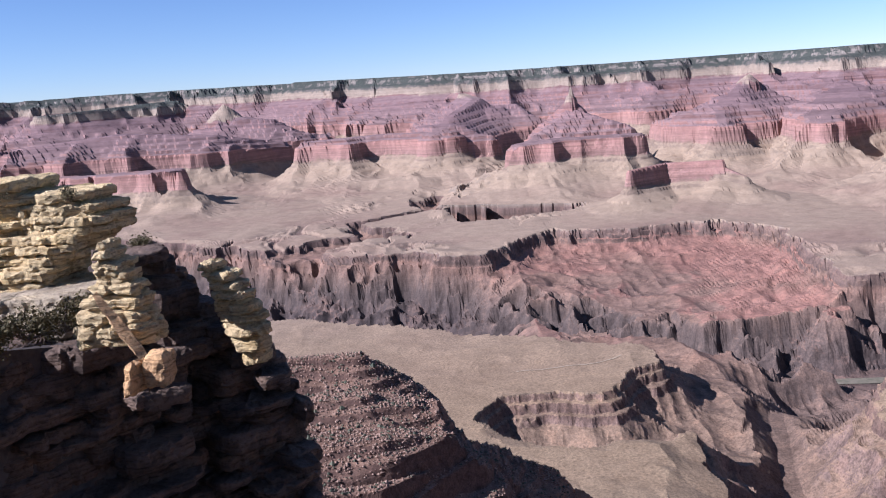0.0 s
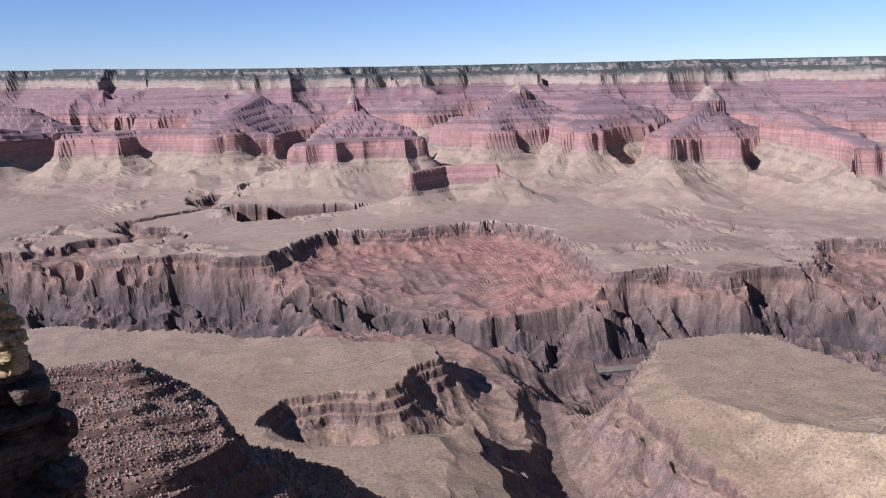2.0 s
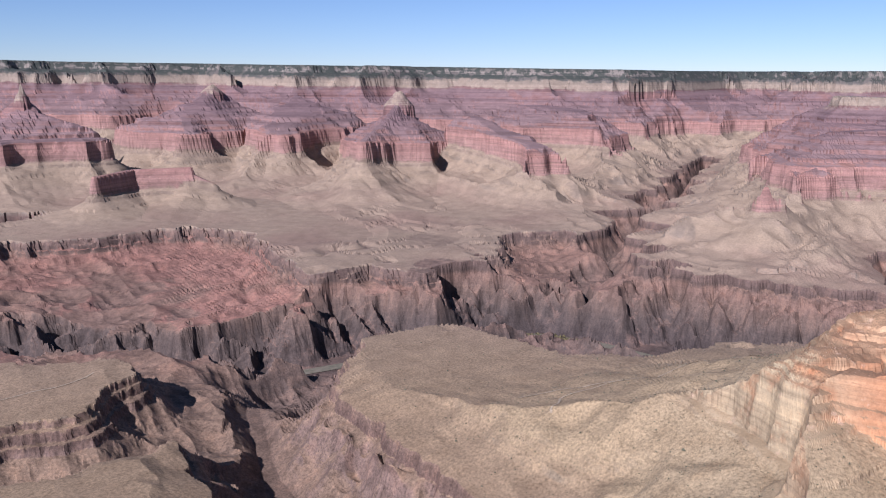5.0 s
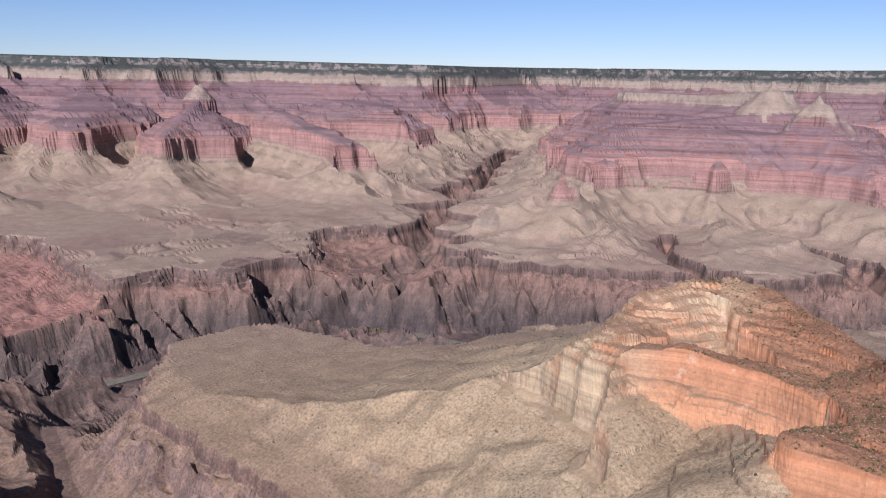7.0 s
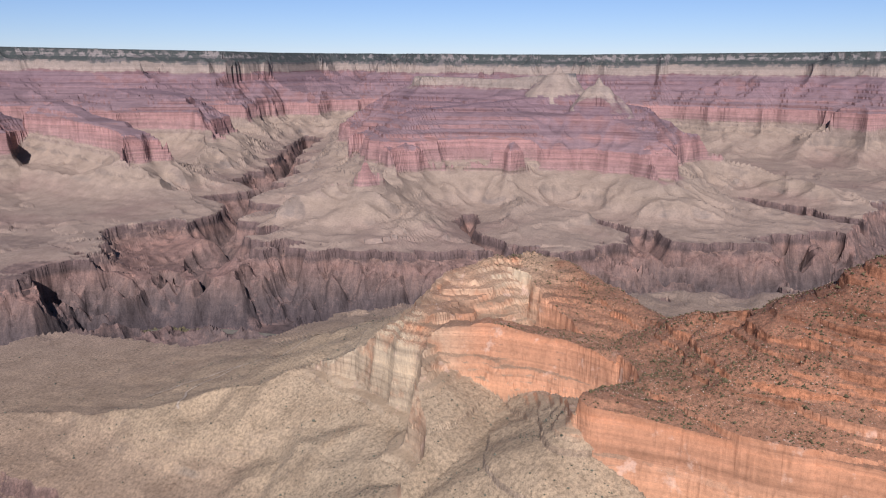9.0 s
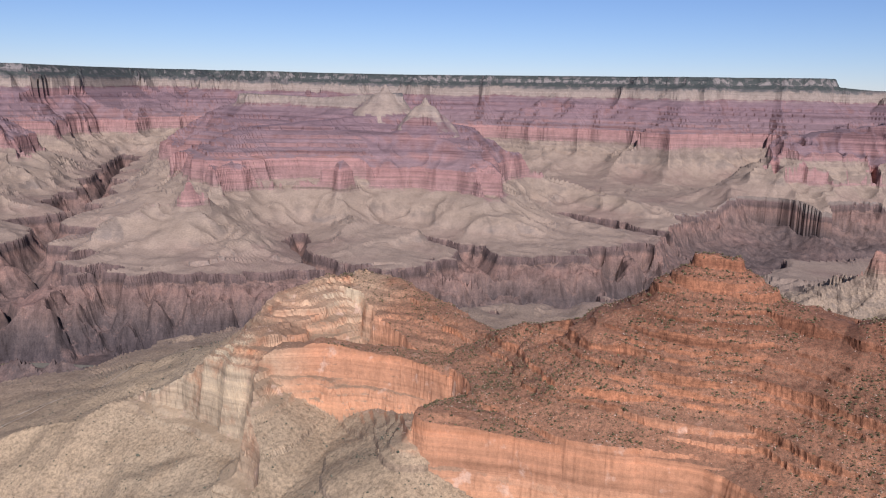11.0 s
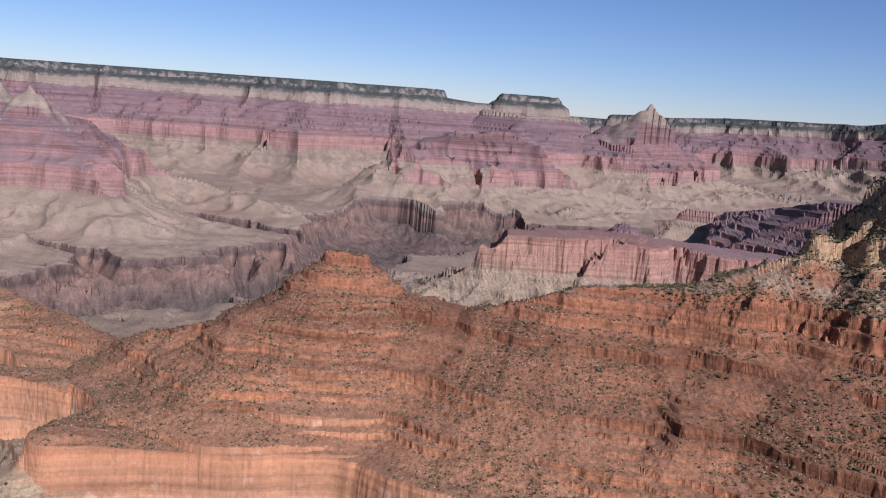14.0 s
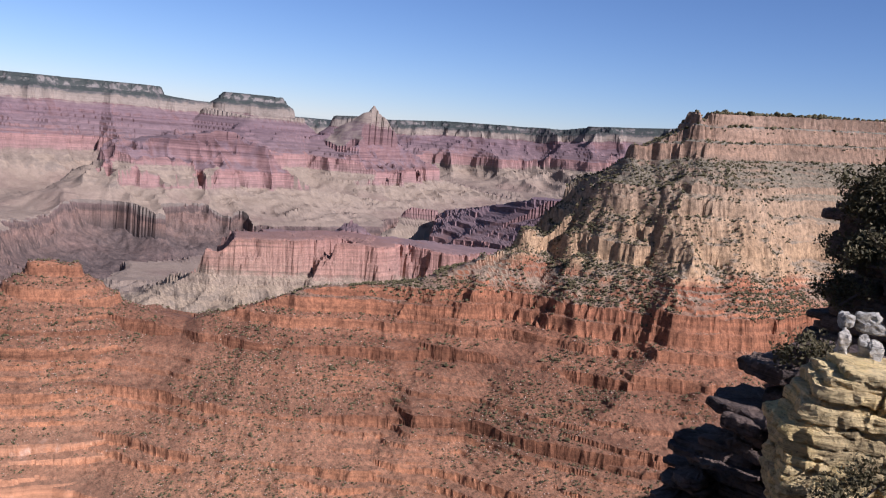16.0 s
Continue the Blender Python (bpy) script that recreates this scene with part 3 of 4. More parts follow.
            h.ravel()[idx], s.ravel()[idx] = z[better], e[better]
    for pa, pr, pe, tall, radius in PEAKS:
        px, py = polar(pa, pr)
        d = np.hypot(x - px, y - py)
        m = d < radius * 2.2
        if m.any():
            f = np.maximum(0, d[m] / radius + 0.12 * (smooth_noise(x[m], y[m], 0.4 * radius, 18)) * np.minimum(1, d[m] / radius * 2))
            f = np.where(f < 0.25, f * 1.7, np.where(f < 0.45, 0.425 + (f - 0.25) * 0.3, 0.485 + (f - 0.45) * 0.94))
            z = pr * math.tan(radians(pe)) - tall * f
            better = z > h[m]
            idx = np.flatnonzero(m.ravel())[better.ravel()]
            h.ravel()[idx], s.ravel()[idx] = z[better], (-222 - 46 * np.minimum(f, 1.05))[better]
    m = (r > 1300) & (r < 9500) & ((y > 400) | (r > 4000)) & (y > -2700) & (x > -5200) & (x < 8600)
    if m.any():
        xm, ym = x[m], y[m]
        d = basin(xm, ym, EDGE)
        side = (xm > -400) & (xm < 1600) & (ym > 5900) & (ym < 8600)
        d[side] = np.maximum(d[side], basin(xm[side], ym[side], SIDE) + 150 * smooth_noise(xm[side], ym[side], 480, 82) - 60)
        d = d + 0.6 * np.clip(r[m] / 4500, 0.5, 1) * (60 * smooth_noise(xm, ym, 260, 71) - 85 * (ridged(xm, ym, 150, 72) - 0.5) - 26 * (ridged(xm, ym, 55, 73) - 0.5) - 9 * (ridged(xm, ym, 18, 74) - 0.5))
        gully = 24 * (ridged(xm, ym, 230, 75) - 0.55) + 9 * (ridged(xm, ym, 80, 76) - 0.55)
        schist = 0.5 * np.clip((xm - 4500) / 800, 0, 1) + np.clip((450 - xm) / 400, 0, 1) * np.clip((ym - 3700) / 300, 0, 1)  # no shale here: dark rock from the edge down
        near = np.clip((3420 - ym) / 200, 0, 1) * np.clip((3250 - xm) / 200, 0, 1) * np.clip((xm - 1000) / 500, 0.2, 1)
        ribs = 60 * (ridged(xm, ym, 190, 77) - 0.5) + 34 * (ridged(xm, ym, 80, 78) - 0.5) + 12 * (ridged(xm, ym, 30, 79) - 0.5)
        e = np.maximum(np.interp(d, EDGE_D, EDGE_S) * (1 + (1.5 * schist + 1.6 * near) * np.clip((d - 30) / 110, 0.15, 1)), -345) + np.maximum(schist * np.where(xm > 3000, 0.35, 1.0), 0.6 * near) * ribs * np.clip((d - 40) / 120, 0, 1) + gully * np.clip((d - 60) / 180, 0, 1)
        z = h[m] + e
        put = (d > 0) & (h[m] < -930)
        idx = np.flatnonzero(m.ravel())[put]
        h.ravel()[idx], s.ravel()[idx] = z[put], (-1062 + e * (0.75 + 0.3 * schist))[put]
    crest, crags = ridged(x, y, 260, 11), ridged(x, y, 105, 57)
    walls = 75 * (ridged(x, y, 300, 19) - 0.5) + 55 * (ridged(x, y, 120, 20) - 0.5) + 22 * (ridged(x, y, 45, 23) - 0.5)
    for pts, rim, floor, bottom, top, rough in CUTS:
        px, py = np.array(pts).T
        reach = rim + 1900
        m = (x > px.min() - reach) & (x < px.max() + reach) & (y > py.min() - reach) & (y < py.max() + reach)
        if not m.any():
            continue
        d, _ = to_line(x[m], y[m], pts)
        u = d + rough * (0.9 * wob[m] + joints[m] + 150 * (crest[m] - 0.5) + 70 * (crags[m] - 0.5)) * np.clip(d / 150, 0, 1)
        big = rim > 200 and rough > 0.5
        beyond = (350, 800, 1000, 1040, 1500) if big else (160, 350, 500, 530, 900)
        e = np.interp(u, [floor, rim * 0.45, rim - 14, rim, *(rim + b for b in beyond)],
                      [bottom, bottom * 0.5 + (top - 45) * 0.5, top - 45, top, top + 45, top + 175, top + 250, top + 400, top + 720])
        e = e + (0.4 if rim > 600 else 1.0) * walls[m] * np.clip((u - floor) / 160, 0, 1) * np.clip((rim - 20 - u) / 60, 0, 1)
        z = e + (base[m] + 1055)
        lower = (z < h[m]) & (u < rim + beyond[-1])
        idx = np.flatnonzero(m.ravel())[lower.ravel()]
        h.ravel()[idx], s.ravel()[idx] = z[lower], e[lower]
    # thin ledges on the red beds close by and on the brown block
    block = np.clip(3 - np.abs(az + 5) / 5, 0, 1) * np.clip((r - 560) / 60, 0, 1) * np.clip((980 - r) / 60, 0, 1) * (s > -520)
    red = np.clip((s + 655) / 10, 0, 1) * np.clip((-300 - s) / 20, 0, 1) * (r > 900) * np.clip((3200 - r) / 300, 0, 1)
    buff = np.clip((az - 50) / 2, 0, 1) * np.clip((77 - az) / 2, 0, 1) * (s > -835) * (s < -600) * (r > 1300) * (r < 2600)
    wall = face * (s > -330) * (s < -8)
    red = red * np.clip(0.45 + 0.9 * smooth_noise(x, y, 160, 81), 0, 1)
    for mask, tread, amount in ((block, 11.0, 0.6), (red, 10.0, 0.5), (buff, 15.0, 0.6), (wall, 12.0, 0.2)):
        m = mask > 0
        if m.any():
            q = (h[m] + 9 * smooth_noise(x[m], y[m], 130, 43) + 3 * smooth_noise(x[m], y[m], 30, 44)) / tread
            f = q - np.floor(q)
            h[m] += (np.clip((f - 0.5) * 3.2 + 0.5, 0, 1) - f) * tread * amount * mask[m]
    return h, s


def build_ground():
    """One sheet round the eye. Its rows lie closer where the ground is steep."""
    az = np.concatenate([np.linspace(-33, 152, NCOL), np.arange(158, 327, 6.0)])
    r_c = np.exp(np.linspace(math.log(1.5), math.log(19200), 1250))
    every = 3  # the rows are laid out on each third column
    A, R = np.meshgrid(np.radians(az[::every]), r_c, indexing="ij")
    h, _ = land(R * np.sin(A), R * np.cos(A))
    ang = np.where(R > 60, np.arctan2(h, R), -1.5)
    seen = ang >= np.maximum.accumulate(ang, axis=1) - 0.004
    step = np.abs(np.diff(ang, axis=1)) * (0.12 + 0.88 * seen[:, 1:]) * (R[:, :-1] > 60) + (np.diff(np.log(r_c)) * np.where((r_c[:-1] > 6000) & (r_c[:-1] < 12800), 0.085, 0.012))[None, :]
    for _ in range(3):  # even out over neighbouring columns
        wide = np.concatenate([np.repeat(step[:1], 5, 0), step, np.repeat(step[-1:], 5, 0)]).cumsum(0)
        step = np.concatenate([wide[10:11], wide[11:] - wide[:-11]]) / 11
    total = np.concatenate([np.zeros((len(step), 1)), np.cumsum(step, axis=1)], axis=1)
    total /= total[:, -1:]
    rows = np.linspace(0, 1, NROW)
    R = np.array([np.interp(rows, t, np.log(r_c)) for t in total])
    cols = np.arange(len(az)) / every
    low = np.minimum(cols.astype(int), len(R) - 1)
    high = np.minimum(low + 1, len(R) - 1)
    R = np.exp(R[low] + (R[high] - R[low]) * (cols - low)[:, None])
    R[:, 0] = 0.04
    A = np.radians(az)[:, None] * np.ones((1, NROW))
    x, y = R * np.sin(A), R * np.cos(A)
    h, s = land(x, y)
    n = len(az)
    co = np.stack([x * K, y * K, h * K + EYE], -1).reshape(-1, 3)
    idx = np.arange(n * NROW).reshape(n, NROW)
    nxt = np.roll(idx, -1, axis=0)
    quads = np.stack([idx[:, :-1], nxt[:, :-1], nxt[:, 1:], idx[:, 1:]], -1).reshape(-1, 4)
    me = bpy.data.meshes.new("ground")
    me.vertices.add(len(co))
    me.vertices.foreach_set("co", co.astype(np.float32).ravel())
    me.loops.add(quads.size)
    me.loops.foreach_set("vertex_index", quads[:, ::-1].astype(np.int32).ravel())
    me.polygons.add(len(quads))
    me.polygons.foreach_set("loop_start", np.arange(0, quads.size, 4, dtype=np.int32))
    me.polygons.foreach_set("use_smooth", np.zeros(len(quads), dtype=bool))
    me.update(calc_edges=True)
    a = me.attributes.new("bed", "FLOAT", "POINT")
    a.data.foreach_set("value", s.astype(np.float32).ravel())
    r = np.hypot(x, y)
    # share of the hazed colours, growing with distance from the eye
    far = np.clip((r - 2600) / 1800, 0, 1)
    bare = np.clip(1.6 - np.hypot((az[:, None] - 57) / 5.2, (r - 1850) / 400), 0, 1) + np.clip(1.7 - np.hypot((az[:, None] - 66.8) / 4.2, (r - 2290) / 170), 0, 1) + 0.1 * np.clip(1.5 - np.hypot((az[:, None] - 104.5) / 3.6, (r - 3950) / 400), 0, 1)
    shale = np.clip(np.maximum(2.0 - np.hypot((x - 1500) / 1000, (y - 4700) / 800), 1.8 - np.hypot((x - 600) / 700, (y - 7000) / 800)), 0, 1) * (s < -1090) * (s > -1200)
    # where the painted shade lies: all ground within this ring round the eye
    near_shade = np.where((r > 70) & (r < 330), 1.0, 0.0)
    dusty = np.clip(3 - np.abs(az[:, None] + 5) / 5, 0, 1) * np.clip((r - 560) / 60, 0, 1) * np.clip((980 - r) / 60, 0, 1) * (s > -520)
    for name, value in (("dusty", dusty), ("near_shade", near_shade), ("far_haze", far), ("unstained", bare), ("red_shale", shale)):
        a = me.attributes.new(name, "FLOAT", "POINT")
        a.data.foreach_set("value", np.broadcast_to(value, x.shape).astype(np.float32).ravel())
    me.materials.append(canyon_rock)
    return tagged(new("ground", me), "layered red, buff and grey canyon country with cliffs and terraces", "canyon", kind="structure")


NCOL, NROW = 1900, 640
build_ground()


# ---- river and trails ----
def strip(name, label, category, points, half, lift, material, level=None):
    """A narrow band along a line, laid on the ground or at one level above the gorge's floor."""
    pts = []
    for (ax, ay), (bx, by) in zip(points, points[1:]):
        n = max(2, int(math.hypot(bx - ax, by - ay) / 12))
        pts += [(ax + (bx - ax) * k / n, ay + (by - ay) * k / n) for k in range(n)]
    p = np.array(pts + [points[-1]], float)
    for _ in range(30):
        p[1:-1] = (p[:-2] + 2 * p[1:-1] + p[2:]) / 4
    if level is None:
        p += np.stack([smooth_noise(p[:, 0], p[:, 1], 60, 41), smooth_noise(p[:, 0], p[:, 1], 60, 42)], 1) * 14
    way = np.gradient(p, axis=0)
    side = np.stack([-way[:, 1], way[:, 0]], 1) / np.linalg.norm(way, axis=1, keepdims=True)
    rows = [p - side * half, p, p + side * half]
    co = []
    for q in rows:
        z = land(q[:, 0], q[:, 1])[0] + lift if level is None else level + 0.012 * q[:, 1] + lift
        co.append(np.stack([q[:, 0] * K, q[:, 1] * K, z * K + EYE], 1))
    n = len(p)
    co = np.concatenate(co)
    faces = [(i + j * n, i + 1 + j * n, i + 1 + (j + 1) * n, i + (j + 1) * n) for j in range(2) for i in range(n - 1)]
    me = bpy.data.meshes.new(name)
    me.from_pydata(co.tolist(), [], faces)
    me.materials.append(material)
    return tagged(new(name, me), label, category, kind="structure")


def make_plain(name, a, b, scale, rough):
    m, n, l, bs = mat_new(name)
    pos = n.new("ShaderNodeNewGeometry").outputs["Position"]
    f = noise_node(n, l, pos, scale, 5, 0.6)
    l.new(ramp_node(n, l, f, [(0.35, a), (0.65, b)]), bs.inputs["Base Color"])
    bs.inputs["Roughness"].default_value = rough
    bump = n.new("ShaderNodeBump")
    bump.inputs["Distance"].default_value, bump.inputs["Strength"].default_value = 0.2, 0.4
    l.new(f, bump.inputs["Height"])
    l.new(bump.outputs[0], bs.inputs["Normal"])
    return m


trail_dust = make_plain("trail_dust", (0.32, 0.25, 0.165), (0.4, 0.31, 0.2), 0.3, 0.95)
river_water = make_plain("river_water", (0.13, 0.12, 0.08), (0.2, 0.17, 0.12), 0.15, 0.25)
strip("river", "murky green-brown river at the bottom of the gorge", "river", CUTS[0][0][1:15], 34, 3.0, river_water, -1430)
strip("trail", "pale dusty footpath across the brown plateau", "trail", [(1580, 1793), (1692, 1757), (1775, 1724), (1839, 1645), (1954, 1603), (2085, 1546), (2170, 1474), (2284, 1432)], 3.0, 1.6, trail_dust)
strip("trail", "pale dusty footpath towards the edge of the plateau", "trail", [(1839, 1645), (1668, 1707), (1603, 1670), (1529, 1597)], 3.0, 1.6, trail_dust)
strip("trail", "pale dusty footpath over the western plateau", "trail", [(241, 2908), (356, 2932), (452, 2945), (521, 2919), (641, 2997)], 3.0, 1.6, trail_dust)


# ---- the rocks close by ----
def make_limestone(name, light, dark, warm):
    m, n, l, b = mat_new(name)
    geo = n.new("ShaderNodeNewGeometry")
    pos = geo.outputs["Position"]
    info = n.new("ShaderNodeObjectInfo")
    a = noise_node(n, l, pos, 0.8, 6, 0.6)
    f = noise_node(n, l, pos, 7.0, 6, 0.7)
    flat = n.new("ShaderNodeMapping")
    flat.inputs["Scale"].default_value = (0.5, 0.5, 9.0)
    l.new(pos, flat.inputs[0])
    beds = noise_node(n, l, flat.outputs[0], 1.1, 5, 0.65)
    col = ramp_node(n, l, a, [(0.32, dark), (0.5, light), (0.68, warm)])
    col = mix_node(n, l, 0.85, col, ramp_node(n, l, beds, [(0.32, (0.42, 0.39, 0.36)), (0.5, (1, 1, 1)), (0.7, (1.15, 1.12, 1.05))]), "MULTIPLY")
    col = mix_node(n, l, 0.8, col, ramp_node(n, l, f, [(0.34, (0.42, 0.4, 0.38)), (0.47, (0.95, 0.95, 0.95)), (0.75, (1.15, 1.14, 1.12))]), "MULTIPLY")
    col = mix_node(n, l, 0.25, col, ramp_node(n, l, info.outputs["Random"], [(0.0, (0.75, 0.72, 0.68)), (1.0, (1.2, 1.15, 1.0))]), "MULTIPLY")
    l.new(col, b.inputs["Base Color"])
    bump = n.new("ShaderNodeBump")
    bump.inputs["Distance"].default_value, bump.inputs["Strength"].default_value = 0.22, 0.9
    l.new(beds, bump.inputs["Height"])
    bump2 = n.new("ShaderNodeBump")
    bump2.inputs["Distance"].default_value, bump2.inputs["Strength"].default_value = 0.13, 0.9
    l.new(f, bump2.inputs["Height"])
    l.new(bump.outputs[0], bump2.inputs["Normal"])
    l.new(bump2.outputs[0], b.inputs["Normal"])
    return m


pale_stone = make_limestone("pale_limestone", (0.66, 0.5, 0.26), (0.5, 0.38, 0.2), (0.68, 0.49, 0.22))
tan_stone = make_limestone("tan_limestone", (0.66, 0.41, 0.2), (0.5, 0.31, 0.16), (0.7, 0.42, 0.19))
buff_stone = make_limestone("buff_limestone", (0.42, 0.34, 0.23), (0.27, 0.21, 0.15), (0.47, 0.37, 0.23))
ledge_stone = make_limestone("yellow_ledge_limestone", (0.7, 0.52, 0.24), (0.42, 0.31, 0.15), (0.74, 0.53, 0.2))
white_stone = make_limestone("white_limestone", (0.58, 0.52, 0.4), (0.42, 0.37, 0.28), (0.56, 0.47, 0.33))


def spot(az, el, r):
    """The place at that bearing, angle of sight and distance from the eye."""
    x, y = polar(az, r)
    return Vector((x, y, EYE + r * math.tan(radians(el))))


def slab_mesh(name, w, d, t, seed, lean=0.0, common=None):
    """A weathered bed of stone: uneven outline, rounded edges, pitted sides. Beds with a common place share their outline."""
    rnd = random.Random(seed)
    n = max(40, min(110, int(w * 20))) if common is None else max(40, min(170, int(w * 26)))
    levels = [(-0.5, 0.8), (-0.47, 0.9), (-0.38, 0.97), (-0.22, 1.0), (-0.05, 0.985), (0.1, 1.0), (0.28, 0.99), (0.4, 0.95), (0.47, 0.87), (0.5, 0.78)]
    bm = bmesh.new()
    rings = []
    off = Vector((rnd.uniform(-50, 50), rnd.uniform(-50, 50), rnd.uniform(-50, 50)))
    main = off if common is None else common
    for lv, sc in levels:
        ring = []
        for k in range(n):
            a = 2 * math.pi * k / n
            c, s = math.cos(a), math.sin(a)
            q = (abs(c) ** 5 + abs(s) ** 5) ** (-1 / 5)
            p = Vector((c * q * w / 2, s * q * d / 2, 0))
            ln = max(p.length, 0.01)
            j = 0.22 * noise.noise(p * 0.9 + main) + 0.12 * (0.5 - abs(noise.noise(p * 1.9 + main))) + 0.1 * noise.noise(p * 1.3 + off) + 0.05 * noise.noise(p * 4.0 + off)
            j -= 0.16 * max(0.0, 1 - 9 * abs(noise.noise(p * 0.8 + main * 1.7)))  # upright cracks
            p = p * max(0.4, 1 + (j * min(1.0, w * 0.55) - min(t, 0.6) * (1 - sc) * 1.9) / ln)
            v = Vector((p.x, p.y, lv * t))
            v += noise.noise_vector(v * 2.3 + off) * 0.06 + noise.noise_vector(v * 6.5 + off) * 0.055
            v += noise.noise_vector(v * 4.0 + main) * 0.07  # pitted faces
            v.z += lean * v.x + 0.14 * t * noise.noise(Vector((v.x * 0.8, v.y * 0.8, 3)) + main)
            ring.append(bm.verts.new(v))
        rings.append(ring)
    for a, b in zip(rings, rings[1:]):
        for k in range(n):
            bm.faces.new((a[k], a[(k + 1) % n], b[(k + 1) % n], b[k]))
    for ring, sign in ((rings[0], -1), (rings[-1], 1)):
        mid = sum((v.co for v in ring), Vector()) / n
        inner = []
        for v in ring:
            q = v.co.lerp(mid, 0.45)
            q.z += sign * 0.02 + 0.07 * noise.noise(q * 1.9 + off)
            inner.append(bm.verts.new(q))
        c = bm.verts.new(mid + Vector((0, 0, sign * 0.03)))
        for k in range(n):
            f = (ring[k], ring[(k + 1) % n], inner[(k + 1) % n], inner[k])
            g = (inner[k], inner[(k + 1) % n], c)
            bm.faces.new(f if sign > 0 else f[::-1])
            bm.faces.new(g if sign > 0 else g[::-1])
    me = bpy.data.meshes.new(name)
    bm.to_mesh(me)
    bm.free()
    return me


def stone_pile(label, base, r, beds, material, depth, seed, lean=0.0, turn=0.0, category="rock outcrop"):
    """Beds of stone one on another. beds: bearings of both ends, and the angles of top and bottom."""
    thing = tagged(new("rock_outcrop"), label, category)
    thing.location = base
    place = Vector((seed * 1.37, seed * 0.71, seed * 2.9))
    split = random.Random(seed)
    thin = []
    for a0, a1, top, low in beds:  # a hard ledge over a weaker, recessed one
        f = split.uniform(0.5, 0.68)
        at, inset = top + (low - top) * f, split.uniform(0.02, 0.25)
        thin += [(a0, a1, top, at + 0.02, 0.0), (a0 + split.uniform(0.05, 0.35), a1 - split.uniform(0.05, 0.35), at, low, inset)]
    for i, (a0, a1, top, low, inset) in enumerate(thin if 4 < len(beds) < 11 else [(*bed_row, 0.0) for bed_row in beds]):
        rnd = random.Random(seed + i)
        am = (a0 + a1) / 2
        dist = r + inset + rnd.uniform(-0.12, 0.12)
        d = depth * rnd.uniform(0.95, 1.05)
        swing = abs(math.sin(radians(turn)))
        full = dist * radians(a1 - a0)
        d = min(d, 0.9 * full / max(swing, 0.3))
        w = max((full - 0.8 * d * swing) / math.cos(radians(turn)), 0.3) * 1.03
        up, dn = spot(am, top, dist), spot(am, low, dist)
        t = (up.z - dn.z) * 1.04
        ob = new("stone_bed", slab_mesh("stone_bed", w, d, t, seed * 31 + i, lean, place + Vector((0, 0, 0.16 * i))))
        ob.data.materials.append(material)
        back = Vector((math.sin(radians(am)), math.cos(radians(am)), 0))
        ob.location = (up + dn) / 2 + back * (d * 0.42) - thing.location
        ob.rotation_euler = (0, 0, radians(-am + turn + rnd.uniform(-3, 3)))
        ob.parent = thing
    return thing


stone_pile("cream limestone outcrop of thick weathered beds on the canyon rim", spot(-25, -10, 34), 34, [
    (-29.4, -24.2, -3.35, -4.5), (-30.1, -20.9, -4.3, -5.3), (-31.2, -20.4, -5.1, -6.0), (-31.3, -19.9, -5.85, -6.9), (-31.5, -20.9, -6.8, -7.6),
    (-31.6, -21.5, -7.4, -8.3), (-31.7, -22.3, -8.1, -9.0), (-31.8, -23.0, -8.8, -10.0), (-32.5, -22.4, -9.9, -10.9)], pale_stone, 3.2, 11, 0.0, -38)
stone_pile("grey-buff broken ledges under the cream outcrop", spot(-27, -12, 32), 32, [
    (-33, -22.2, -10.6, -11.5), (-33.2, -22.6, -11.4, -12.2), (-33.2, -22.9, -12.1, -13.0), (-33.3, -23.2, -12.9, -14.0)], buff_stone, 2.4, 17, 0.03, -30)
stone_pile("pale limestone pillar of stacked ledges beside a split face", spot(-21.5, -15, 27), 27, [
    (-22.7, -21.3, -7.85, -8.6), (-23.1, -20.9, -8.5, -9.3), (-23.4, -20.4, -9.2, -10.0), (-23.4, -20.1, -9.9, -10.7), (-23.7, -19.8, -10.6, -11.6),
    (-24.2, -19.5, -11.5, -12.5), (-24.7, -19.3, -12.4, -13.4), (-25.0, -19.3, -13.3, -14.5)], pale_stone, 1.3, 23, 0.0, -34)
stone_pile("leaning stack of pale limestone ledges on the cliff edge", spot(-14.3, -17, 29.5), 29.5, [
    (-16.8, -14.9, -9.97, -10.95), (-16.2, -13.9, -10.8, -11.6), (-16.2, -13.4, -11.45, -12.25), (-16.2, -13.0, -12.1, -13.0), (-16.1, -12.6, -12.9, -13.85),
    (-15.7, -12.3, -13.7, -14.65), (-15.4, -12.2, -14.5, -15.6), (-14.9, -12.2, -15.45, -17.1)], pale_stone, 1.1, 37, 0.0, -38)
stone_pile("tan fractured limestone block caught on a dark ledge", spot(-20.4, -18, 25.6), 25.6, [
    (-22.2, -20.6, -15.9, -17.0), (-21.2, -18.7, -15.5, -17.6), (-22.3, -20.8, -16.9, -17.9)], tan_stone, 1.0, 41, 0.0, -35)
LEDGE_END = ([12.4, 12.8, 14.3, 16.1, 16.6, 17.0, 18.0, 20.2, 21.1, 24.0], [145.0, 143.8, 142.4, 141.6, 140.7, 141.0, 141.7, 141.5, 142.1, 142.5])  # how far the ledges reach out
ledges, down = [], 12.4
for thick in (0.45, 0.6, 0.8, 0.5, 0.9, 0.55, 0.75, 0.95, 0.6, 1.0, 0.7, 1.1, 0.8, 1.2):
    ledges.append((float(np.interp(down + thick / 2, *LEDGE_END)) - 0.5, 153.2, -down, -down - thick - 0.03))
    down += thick
